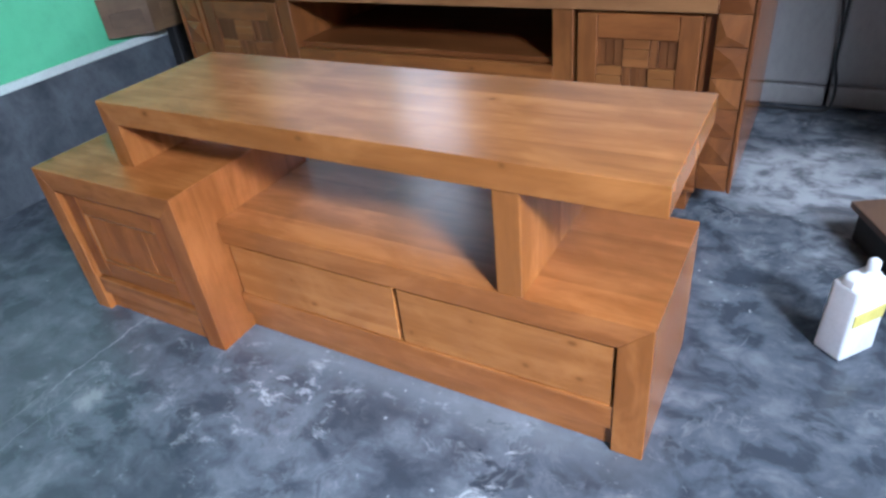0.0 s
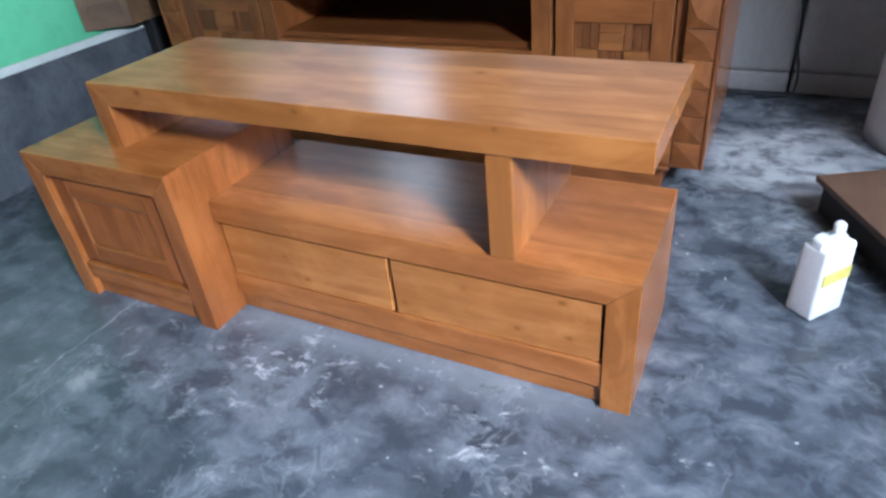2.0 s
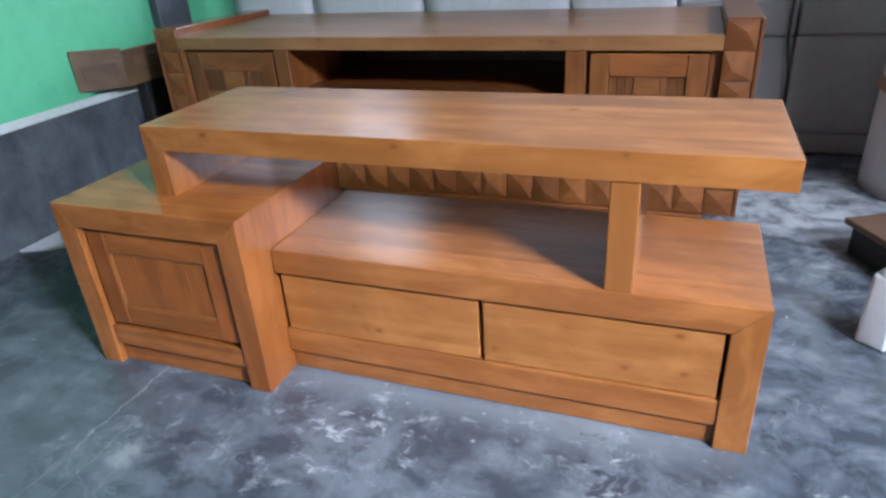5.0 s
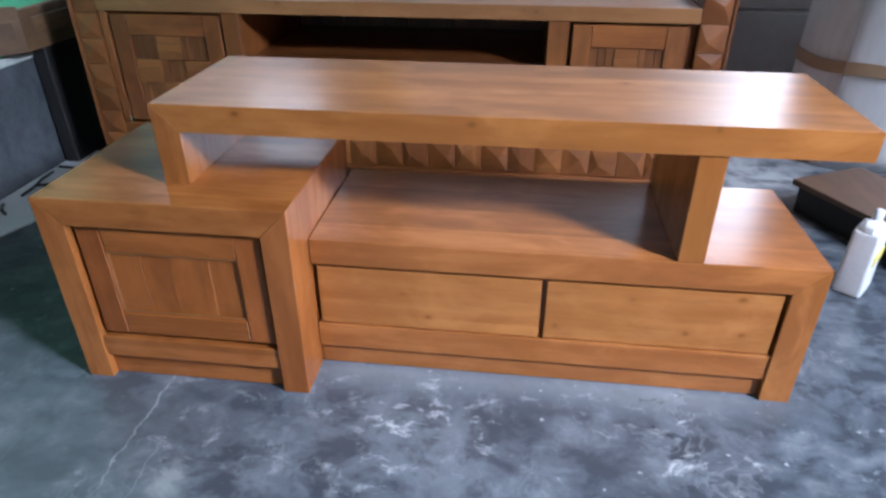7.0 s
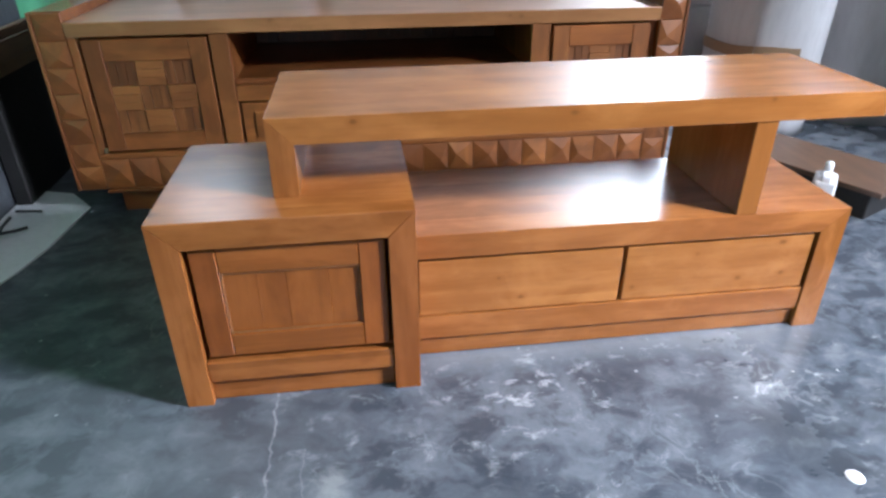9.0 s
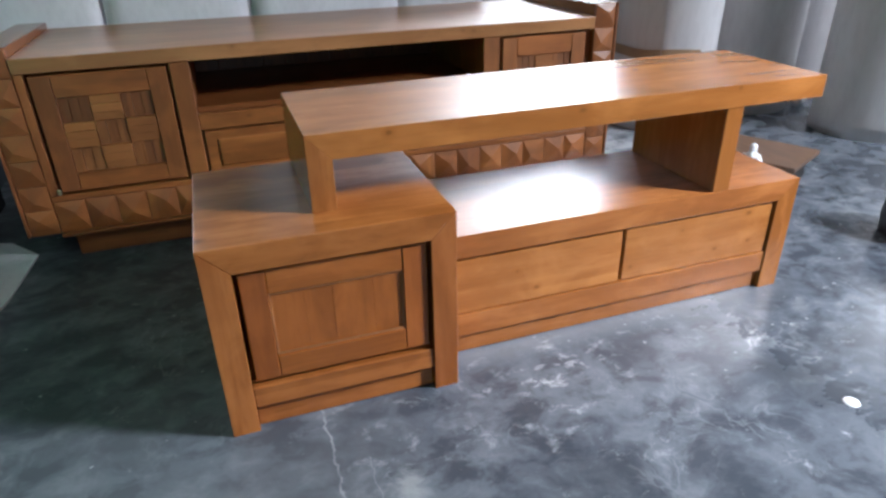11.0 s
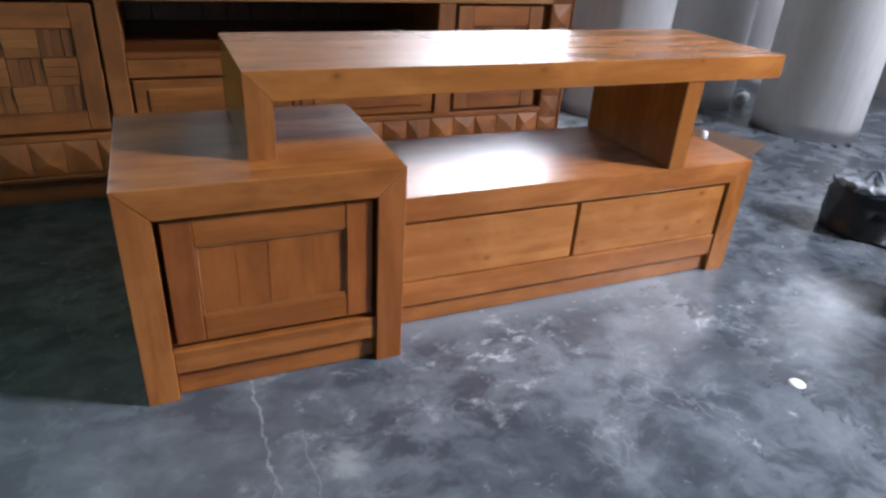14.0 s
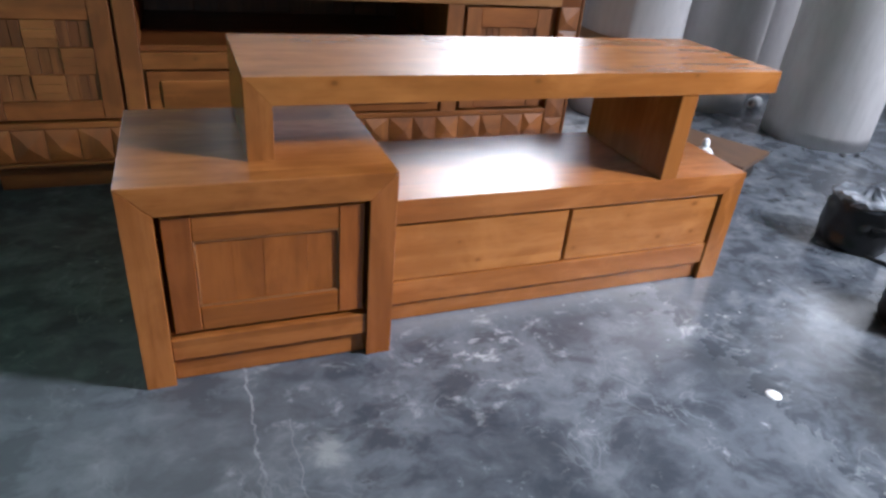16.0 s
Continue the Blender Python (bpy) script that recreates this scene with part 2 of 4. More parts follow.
    # a crack filled with white cement runs out from the storage cabinet
    wob = n.math("MULTIPLY", n.math("SUBTRACT", n.noise(n.scaled(p, 0, 1, 0), 14, 3, 0.6), 0.5), 0.05)
    d1 = n.math("ABSOLUTE", n.math("ADD", n.math("ADD", x, 1.722), wob))
    wide = n.math("ADD", 0.0008, n.math("MULTIPLY", n.noise(p, 30, 3), 0.004))
    line = n.math("MULTIPLY", n.math("LESS_THAN", d1, wide), n.math("LESS_THAN", y, 0.96))
    line = n.math("MULTIPLY", line, n.ramp(n.noise(p, 16, 3), (0.36, 0.2), (0.5, 1.0)))
    c = n.mix(n.math("MULTIPLY", line, n.ramp(y, (0.42, 0.06), (0.66, 0.40))), c, (0.52, 0.53, 0.54))
    d2 = n.math("ABSOLUTE", n.math("ADD", n.math("ADD", x, 1.645), n.math("MULTIPLY", wob, 0.7)))
    thin = n.math("MULTIPLY", n.math("LESS_THAN", d2, 0.0016), n.math("MULTIPLY", n.math("LESS_THAN", y, 0.75), n.math("GREATER_THAN", y, 0.4)))
    c = n.mix(n.math("MULTIPLY", thin, 0.2), c, (0.5, 0.51, 0.52))
    patch = n.math("ADD", n.math("SQRT", n.math("ADD", n.math("POWER", n.math("ADD", x, 1.59), 2.0), n.math("POWER", n.math("SUBTRACT", y, 0.62), 2.0))), n.math("MULTIPLY", n.math("SUBTRACT", smear, 0.5), 0.22))
    c = n.mix(n.ramp(patch, (0.01, 0.5), (0.06, 0.0)), c, (0.42, 0.43, 0.43))
    # dust swept up against the feet of the drawer cabinet
    foot = n.math("MULTIPLY", n.ramp(n.math("ADD", n.math("ABSOLUTE", n.math("SUBTRACT", y, 1.03)), n.math("MULTIPLY", n.math("SUBTRACT", blotch, 0.5), 0.25)), (0.0, 0.3), (0.08, 0.0)), n.ramp(n.math("ABSOLUTE", n.math("ADD", x, 0.8)), (0.4, 1.0), (0.75, 0.0)))
    c = n.mix(foot, c, (0.36, 0.37, 0.385))
    # paler cement by the green wall, partly painted light; painted shade at front right
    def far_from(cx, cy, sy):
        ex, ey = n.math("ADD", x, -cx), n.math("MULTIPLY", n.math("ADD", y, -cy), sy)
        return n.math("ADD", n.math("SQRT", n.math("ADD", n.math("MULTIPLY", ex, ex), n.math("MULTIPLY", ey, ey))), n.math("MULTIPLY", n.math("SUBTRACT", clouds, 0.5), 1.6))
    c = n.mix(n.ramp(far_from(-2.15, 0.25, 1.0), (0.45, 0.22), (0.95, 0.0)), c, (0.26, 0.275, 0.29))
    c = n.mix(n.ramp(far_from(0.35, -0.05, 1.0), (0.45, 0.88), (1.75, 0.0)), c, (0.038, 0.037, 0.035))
    # dust towards the back of the room, paled further rightward as painted floor sheen
    dust_sheen = n.math("MULTIPLY", n.ramp(n.math("ADD", n.math("ADD", n.math("MULTIPLY", y, 0.25), n.math("MULTIPLY", n.math("MAXIMUM", x, 0.0), 0.38)), n.math("MULTIPLY", n.noise(p, 3.6, 7, 0.68), 1.05)), (1.03, 0.0), (1.25, 0.85)), 1.0)
    c = n.mix(dust_sheen, c, (0.52, 0.52, 0.525))
    # spilt gypsum by the cartons
    spill = n.math("MULTIPLY", n.ramp(far_from(0.2, 2.55, 0.9), (0.12, 0.6), (0.5, 0.0)), n.ramp(blotch, (0.38, 0.35), (0.55, 1.0)))
    c = n.mix(spill, c, (0.66, 0.67, 0.69))
    rough = n.math("ADD", n.math("SUBTRACT", n.ramp(blotch, (0.3, 0.28), (0.7, 0.33)), n.ramp(n.math("MULTIPLY_ADD", x, 0.5, 0.5), (0.2, 0.0), (0.45, 0.09))), n.math("MAXIMUM", n.math("MULTIPLY", dust_sheen, 0.3), n.ramp(n.math("MULTIPLY_ADD", x, -0.5, -0.5), (0.25, 0.0), (0.6, 0.25))))
    n.bump(n.math("ADD", n.math("MULTIPLY", blotch, 0.7), n.math("MULTIPLY", fine, 0.25)), 0.25, 0.004)
    return n.done(c, rough)


def plain_metal(name, colour, rough):
    n = Nodes(name)
    f = n.noise(n.position(), 60, 3)
    return n.done(n.mix(f, colour, tuple(v * 0.7 for v in colour)), rough, Metallic=1.0)


def mottled(name, a, b, rough, scale=3.0, bump=0.2, streak=1.0, **more):
    n = Nodes(name)
    p = n.position()
    q = n.scaled(p, 1, 1, streak)
    f = n.noise(q, scale, 6, 0.62, 0.4)
    g = n.noise(q, scale * 11, 4, 0.65)
    c = n.mix(n.ramp(f, (0.3, 0.0), (0.7, 1.0)), a, b)
    c = n.mix(n.math("MULTIPLY", n.ramp(g, (0.45, 0.0), (0.7, 1.0)), 0.25), c, tuple(v * 0.7 for v in a))
    n.bump(n.math("ADD", n.math("MULTIPLY", f, 0.6), n.math("MULTIPLY", g, 0.4)), bump, 0.003)
    return n.done(c, n.math("ADD", rough - 0.06, n.math("MULTIPLY", g, 0.12)), **more)


def rear_glow():
    """Unseen glow beyond the rear opening, graded across and upward to shape the reflections."""
    n = Nodes("graded_rear_glow")
    at = n.add("ShaderNodeSeparateXYZ", Vector=n.position()).outputs
    side = n.ramp(n.math("MULTIPLY", at["X"], 0.1), (0.20, 0.03), (0.36, 0.14), (0.52, 0.62), (0.70, 1.0))
    rise = n.ramp(n.math("MULTIPLY", at["Z"], 0.1), (0.50, 0.22), (0.62, 1.0))
    n.put(n.bsdf.inputs["Emission Color"], (0.84, 0.91, 1.0, 1))
    n.put(n.bsdf.inputs["Emission Strength"], n.math("MULTIPLY", n.math("MULTIPLY", side, rise), 33.0))
    return n.done((0.3, 0.32, 0.34), 0.9)


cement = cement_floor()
brass = plain_metal("worn_brass", (0.75, 0.6, 0.38), 0.3)
green_paint = mottled("green_wall_paint", (0.11, 0.49, 0.25), (0.15, 0.56, 0.31), 0.5, 1.3, 0.12)
band_cement = mottled("bare_cement_band", (0.030, 0.036, 0.046), (0.13, 0.142, 0.16), 0.6, 5.5, 0.6, 0.8)
white_edge = mottled("whitewashed_ledge", (0.55, 0.62, 0.58), (0.7, 0.74, 0.71), 0.7, 5.0, 0.3)
plaster = mottled("grey_white_plaster", (0.2, 0.19, 0.18), (0.27, 0.26, 0.25), 0.8, 1.5, 0.2)
# rear wall kept pale to reflect in the tops, unseen ceiling to bounce light
pale_plaster = mottled("pale_rear_plaster", (0.46, 0.46, 0.47), (0.56, 0.56, 0.57), 0.8, 1.5, 0.2)
roof_paint = mottled("ceiling_board", (0.42, 0.40, 0.38), (0.5, 0.48, 0.46), 0.8, 2.0, 0.1)
foam = mottled("white_foam_sheet", (0.68, 0.67, 0.70), (0.78, 0.77, 0.80), 0.55, 4.0, 0.25, 0.4)
# same foam with its colour raised to make up for light missing on the sheet
bright_foam = mottled("lifted_foam_sheet", (0.80, 0.80, 0.82), (0.86, 0.86, 0.88), 0.5, 5.0, 0.2)
foam_roll_mat = mottled("foam_roll_wrap", (0.55, 0.53, 0.535), (0.66, 0.64, 0.645), 0.36, 3.0, 0.35, 0.25)
foam_grey = mottled("dusty_foam_wrap", (0.33, 0.315, 0.305), (0.42, 0.40, 0.39), 0.5, 4.0, 0.4, 0.5)
tape_mat = mottled("brown_packing_tape", (0.27, 0.17, 0.10), (0.34, 0.22, 0.13), 0.3, 6.0, 0.1)
white_plastic = mottled("white_plastic", (0.76, 0.78, 0.82), (0.82, 0.83, 0.86), 0.35, 8.0, 0.05)
yellow_label = mottled("yellow_paper_label", (0.60, 0.50, 0.10), (0.70, 0.60, 0.18), 0.55, 12.0, 0.05)
black_plastic = mottled("black_plastic", (0.009, 0.009, 0.010), (0.016, 0.016, 0.018), 0.36, 9.0, 0.3)
clear_film = mottled("shiny_clear_film", (0.05, 0.055, 0.066), (0.30, 0.33, 0.38), 0.14, 14.0, 0.9)
black_dull = mottled("black_board", (0.012, 0.011, 0.011), (0.022, 0.02, 0.02), 0.6, 5.0, 0.3)
rubber = mottled("black_cable_rubber", (0.015, 0.015, 0.016), (0.025, 0.025, 0.026), 0.45, 20.0, 0.1)
dark_iron = mottled("dark_grey_pilaster", (0.05, 0.06, 0.072), (0.085, 0.095, 0.11), 0.6, 4.0, 0.3, 0.4)
paint_blot = mottled("sun_fleck_white", (0.86, 0.87, 0.88), (0.9, 0.9, 0.9), 0.4, 9.0, 0.1)


# ---- building helpers ----
def thing(name, at, label, category, group="", kind=""):
    ob = new(name)
    ob.empty_display_size = 0.1
    ob.matrix_world = pose(*at)
    return tagged(ob, label, category, group, kind)


def part(name, bm, material, parent=None, label="", smooth=False):
    """Links a bmesh, built in the world's coordinates, as one mesh object under a thing or a part."""
    me = bpy.data.meshes.new(name)
    bmesh.ops.recalc_face_normals(bm, faces=bm.faces)
    bm.to_mesh(me)
    bm.free()
    for f in me.polygons:
        f.use_smooth = smooth
    me.materials.append(material)
    ob = new(name, me)
    if parent is not None:
        bpy.context.view_layer.update()
        ob.parent = parent
        ob.matrix_parent_inverse = parent.matrix_world.inverted()
    return tagged(ob, label)


def box(x0, x1, y0, y1, z0, z1, bevel=0.0025, bm=None, seg=1):
    bm = bm or bmesh.new()
    r = bmesh.ops.create_cube(bm, size=1.0)
    vs = r["verts"]
    for v in vs:
        v.co = Vector(((x0 + x1) / 2 + v.co.x * (x1 - x0), (y0 + y1) / 2 + v.co.y * (y1 - y0), (z0 + z1) / 2 + v.co.z * (z1 - z0)))
    if bevel:
        es = list({e for v in vs for e in v.link_edges})
        bmesh.ops.bevel(bm, geom=es, offset=bevel, segments=seg, affect="EDGES", profile=0.6)
    return bm


def prism(pts, y0, y1, bevel=0.0025, axis="y"):
    """A polygon in x and z, drawn out from y0 to y1 (or in y and z, from x0 to x1)."""
    bm = bmesh.new()
    place = (lambda a, b, d: (a, d, b)) if axis == "y" else (lambda a, b, d: (d, a, b))
    f = [bm.verts.new(place(a, b, y0)) for a, b in pts]
    g = [bm.verts.new(place(a, b, y1)) for a, b in pts]
    bm.faces.new(f)
    bm.faces.new(list(reversed(g)))
    n = len(pts)
    for i in range(n):
        bm.faces.new((f[i], g[i], g[(i + 1) % n], f[(i + 1) % n]))
    bmesh.ops.recalc_face_normals(bm, faces=bm.faces)
    if bevel:
        bmesh.ops.bevel(bm, geom=list(bm.edges), offset=bevel, segments=2, affect="EDGES", profile=0.6)
    return bm


def lathe(rings, sides=48, centre=(0, 0), wob=0.0, seed=0.0, close=True):
    bm = bmesh.new()
    rows = []
    for r, z in rings:
        row = []
        for i in range(sides):
            a = 2 * math.pi * i / sides
            k = r * (1 + wob * (noise.noise(Vector((math.cos(a) * 1.5 + seed, math.sin(a) * 1.5, z * 1.2))))) if r > 0 else 0
            row.append(bm.verts.new((centre[0] + k * math.cos(a), centre[1] + k * math.sin(a), z)))
        rows.append(row)
    for a, b in zip(rows, rows[1:]):
        for i in range(sides):
            j = (i + 1) % sides
            bm.faces.new((a[i], a[j], b[j], b[i]))
    if close:
        bm.faces.new(list(reversed(rows[0])))
        bm.faces.new(rows[-1])
    return bm


def tube(points, r, sides=8):
    bm = bmesh.new()
    pts = [Vector(p) for p in points]
    rows = []
    for i, p in enumerate(pts):
        d = (pts[min(i + 1, len(pts) - 1)] - pts[max(i - 1, 0)]).normalized()
        u = d.orthogonal().normalized()
        if rows:
            u = (keep - d * keep.dot(d)).normalized()
        keep = u
        v = d.cross(u)
        rows.append([bm.verts.new(p + r * (math.cos(2 * math.pi * k / sides) * u + math.sin(2 * math.pi * k / sides) * v)) for k in range(sides)])
    for a, b in zip(rows, rows[1:]):
        for k in range(sides):
            bm.faces.new((a[k], a[(k + 1) % sides], b[(k + 1) % sides], b[k]))
    bm.faces.new(list(reversed(rows[0])))
    bm.faces.new(rows[-1])
    return bm


def setting(name, bm, material, label, category="wall"):
    ob = part(name, bm, material)
    return tagged(ob, label, category, "", "structure")


# ---- the room ----
XW, XE, YS, YN, ZC = -2.93, 2.95, -3.4, 4.25, 2.85
T = 0.15


def wall_with_hole(along, at, a0, a1, h, out):
    """A wall of thickness T from a0 to a1 with one opening h = (b0, b1, z0, z1)."""
    bm = bmesh.new()
    b0, b1, z0, z1 = h
    lo, hi = sorted((at, at + out * T))
    for p0, p1, q0, q1 in ((a0, b0, 0, ZC), (b1, a1, 0, ZC), (b0, b1, 0, z0), (b0, b1, z1, ZC)):
        if q1 - q0 < 0.01:
            continue
        if along == "x":
            box(p0, p1, lo, hi, q0, q1, 0, bm)
        else:
            box(lo, hi, p0, p1, q0, q1, 0, bm)
    return bm


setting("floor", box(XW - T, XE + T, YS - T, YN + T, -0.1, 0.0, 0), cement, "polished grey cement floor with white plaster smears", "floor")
setting("wall_west", wall_with_hole("y", XW, YS - T, YN + T, (2.87, 4.17, 1.375, 2.625), -1), green_paint, "plastered wall painted mint green", "wall")
north = bmesh.new()
for x0, x1, z0, z1 in ((XW, -2.88, 0, ZC), (-2.88, -2.33, 0, 1.75), (-2.88, -2.33, 2.65, ZC), (-2.33, -1.7, 0, ZC), (-1.7, 2.5, 0, 1.08), (-1.7, 2.5, 2.35, ZC), (2.5, XE, 0, ZC)):
    box(x0, x1, YN, YN + T, z0, z1, 0, north)
setting("wall_north", north, pale_plaster, "pale plastered wall behind the stacked goods", "wall")
east = bmesh.new()
for y0, y1, z0, z1 in ((YS - T, 0.725, 0, ZC), (0.725, 1.675, 2.05, ZC), (1.675, 2.2, 0, ZC), (2.2, 4.1, 0, 0.95), (2.2, 4.1, 2.25, ZC), (4.1, YN + T, 0, ZC)):
    box(XE, XE + T, y0, y1, z0, z1, 0, east)
setting("wall_east", east, plaster, "unseen dull plastered wall with an added fill opening and a window", "wall")
setting("wall_south", wall_with_hole("x", YS, XW - T, XE + T, (-2.6, -0.9, 0.0, 2.65), -1), plaster, "unseen dull plastered wall with an added opening for fill light", "wall")
roof = bmesh.new()
for x0, x1, y0, y1 in ((XW - T, 1.3, YS - T, YN + T), (2.85, XE + T, YS - T, YN + T), (1.3, 2.85, YS - T, -1.25), (1.3, 1.85, -1.25, -0.55), (2.55, 2.85, -1.25, -0.55), (1.3, 2.85, -0.55, 0.5), (1.3, 1.7, 0.5, 1.4), (2.5, 2.85, 0.5, 1.4), (1.3, 2.85, 1.4, YN + T)):
    box(x0, x1, y0, y1, ZC, ZC + 0.1, 0, roof)
setting("ceiling", roof, roof_paint, "unseen plain pale board ceiling with a skylight and an added fill opening", "ceiling")
# added glowing plane behind the rear opening, there only for its reflections
setting("backdrop", box(-8.0, 16.0, 16.0, 16.1, 0.0, 9.0, 0), rear_glow(), "unseen pale glow beyond the rear opening, graded for the reflections", "backdrop")
# bare cement dado below the green paint, with a whitewashed ledge on it
setting("wall_dado", box(XW, XW + 0.012, YS, YN, 0, 0.472, 0), band_cement, "rough dark cement dado at the foot of the green wall", "wall")
setting("trim_dado_ledge", box(XW, XW + 0.016, YS, YN, 0.472, 0.508, 0.003), white_edge, "whitewashed ledge along the cement dado", "trim")
setting("wall_pilaster", box(XW, XW + 0.05, 2.50, 2.73, 0.0, ZC, 0.004), dark_iron, "dark grey unpainted cement pilaster", "pilaster")
# white disc in place of a small fleck of sunlight on the floor
blot = lathe([(0.0, 0.0), (0.021, 0.0), (0.02, 0.0015), (0.0, 0.002)], 24, (-0.43, 0.497), 0.1, 3.0, False)
tagged(part("paint_blot", blot, paint_blot, smooth=True), "small round white disc painted as a sun fleck on the cement floor", "paint blot")


# ---- storage cabinet with a panel door ----
def storage_cabinet():
    x0, x1, y0, y1, zt = -1.945, -1.352, 0.927, 1.44, 0.515
    w, h = 0.066, 0.068
    c = thing("storage_cabinet", ((x0 + x1) / 2, (y0 + y1) / 2, 0), "low varnished teak cabinet with a framed panel door", "cabinet")
    part("top", prism([(x0, zt), (x1, zt), (x1 - w, zt - h), (x0 + w, zt - h)], y0, y1), case_x, c)
    part("side_panel", prism([(x0, 0), (x0 + w, 0), (x0 + w, zt - h), (x0, zt)], y0, y1), case_zs, c)
    part("side_panel", prism([(x1 - w, 0), (x1, 0), (x1, zt), (x1 - w, zt - h)], y0, y1), case_zs, c)
    part("back_panel", box(x0 + w, x1 - w, y1 - 0.02, y1 - 0.006, 0.05, zt - h, 0.001), case_z, c)
    part("bottom_panel", box(x0 + w, x1 - w, y0 + 0.03, y1 - 0.02, 0.12, 0.135, 0.001), case_x, c)
    part("bottom_rail", box(x0 + w, x1 - w, y0 + 0.006, y0 + 0.035, 0.068, 0.128), case_xf, c)
    part("plinth", box(x0 + w, x1 - w, y0 + 0.02, y0 + 0.045, 0.002, 0.067), case_xf, c)
    dx0, dx1, dz0, dz1 = x0 + w + 0.011, x1 - w - 0.008, 0.140, zt - h - 0.008
    yf = y0 + 0.013
    d = part("door", box(dx0 + 0.04, dx1 - 0.04, yf + 0.017, yf + 0.021, dz0 + 0.03, dz1 - 0.03, 0), door_z, c, "framed door with a recessed panel of upright boards")
    sl, sr, rt = 0.060, 0.062, 0.064
    part("stile", box(dx0, dx0 + sl, yf, yf + 0.024, dz0, dz1), door_z, d)
    part("stile", box(dx1 - sr, dx1, yf, yf + 0.024, dz0, dz1), door_z, d)
    part("rail", box(dx0 + sl, dx1 - sr, yf + 0.001, yf + 0.024, dz1 - rt, dz1), door_x, d)
    part("rail", box(dx0 + sl, dx1 - sr, yf + 0.001, yf + 0.024, dz0, dz0 + rt), door_x, d)
    a, b = dx0 + sl, dx1 - sr
    for i, (u, v) in enumerate(((0.0, 0.25), (0.25, 0.46), (0.46, 0.77), (0.77, 1.0))):
        part("panel_board", box(a + (b - a) * u + 0.0001, a + (b - a) * v - 0.0001, yf + 0.008 + 0.0006 * (i % 2), yf + 0.017, dz0 + rt, dz1 - rt, 0.0006), door_z, d)
    # narrow strips round the panel, added to imitate the lit chamfer's bright lines
    for u0, u1, v0, v1 in ((a, b, dz0 + rt, dz0 + rt + 0.005), (a, b, dz1 - rt - 0.005, dz1 - rt), (a, a + 0.005, dz0 + rt + 0.005, dz1 - rt - 0.005), (b - 0.005, b, dz0 + rt + 0.005, dz1 - rt - 0.005)):
        part("bead", box(u0, u1, yf + 0.003, yf + 0.009, v0, v1, 0.0018), pale_xf, d, "thin strip added to catch light along the panel edge")
    return c


storage_cabinet()


# ---- drawer cabinet ----
def drawer_cabinet():
    x0, x1, y0, y1, zt = -1.350, -0.160, 1.040, 1.470, 0.385
    w, h = 0.072, 0.068
    c = thing("drawer_cabinet", ((x0 + x1) / 2, (y0 + y1) / 2, 0), "long low varnished teak cabinet with two drawers", "cabinet")
    part("top", prism([(x0, zt), (x1, zt), (x1 - w, zt - h), (x0, zt - h)], y0, y1), teak_x, c)
    part("side_panel", prism([(x1 - w, 0), (x1, 0), (x1, zt), (x1 - w, zt - h)], y0, y1), teak_zs, c)
    part("side_panel", box(x0, x0 + 0.012, y0 + 0.035, y1, 0, zt - h), teak_zs, c)
    part("back_panel", box(x0 + 0.02, x1 - w, y1 - 0.02, y1 - 0.006, 0.05, zt - h, 0.001), teak_x, c)
    part("bottom_panel", box(x0 + 0.02, x1 - w, y0 + 0.03, y1 - 0.02, 0.115, 0.13, 0.001), teak_x, c)
    part("bottom_rail", box(x0, x1 - w, y0 + 0.005, y0 + 0.03, 0.064, 0.135, 0.0012, seg=2), teak_xf, c)
    part("plinth", box(x0, x1 - w, y0 + 0.016, y0 + 0.04, 0.002, 0.063), teak_xf, c)
    part("divider", box(-0.790, -0.775, y0 + 0.035, y1 - 0.03, 0.134, zt - h, 0.001), teak_z, c)
    for a, b in ((x0 + 0.010, -0.7890), (-0.7770, x1 - w - 0.008)):
        d = part("drawer", box(a, b, y0 + 0.008, y0 + 0.030, 0.139, 0.307, 0.003, seg=2), drawer_xf, c, "plain drawer front with small knots")
        part("drawer_box", box(a + 0.015, b - 0.015, y0 + 0.030, y1 - 0.04, 0.15, 0.28, 0.001), teak_y, d)
    return c


drawer_cabinet()


# ---- raised shelf that bridges the two cabinets ----
def bridge_shelf():
    x0, x1, y0, y1, z0, z1 = -1.675, -0.160, 1.036, 1.470, 0.641, 0.705
    c = thing("bridge_shelf", ((x0 + x1) / 2, (y0 + y1) / 2, 0.515), "raised varnished teak shelf bridging the two cabinets", "shelf")
    part("board", prism([(x0, z1), (x1, z1), (x1, z0), (x0 + 0.060, z0)], y0, y1, 0.0016), teak_x, c)
    part("leg", prism([(x0, 0.515), (x0 + 0.060, 0.515), (x0 + 0.060, z0), (x0, z1)], y0, y1, 0.0016), teak_zs, c)
    part("post", box(-0.497, -0.437, y0 + 0.004, y1 - 0.012, 0.385, z0), teak_zs, c)
    return c


bridge_shelf()


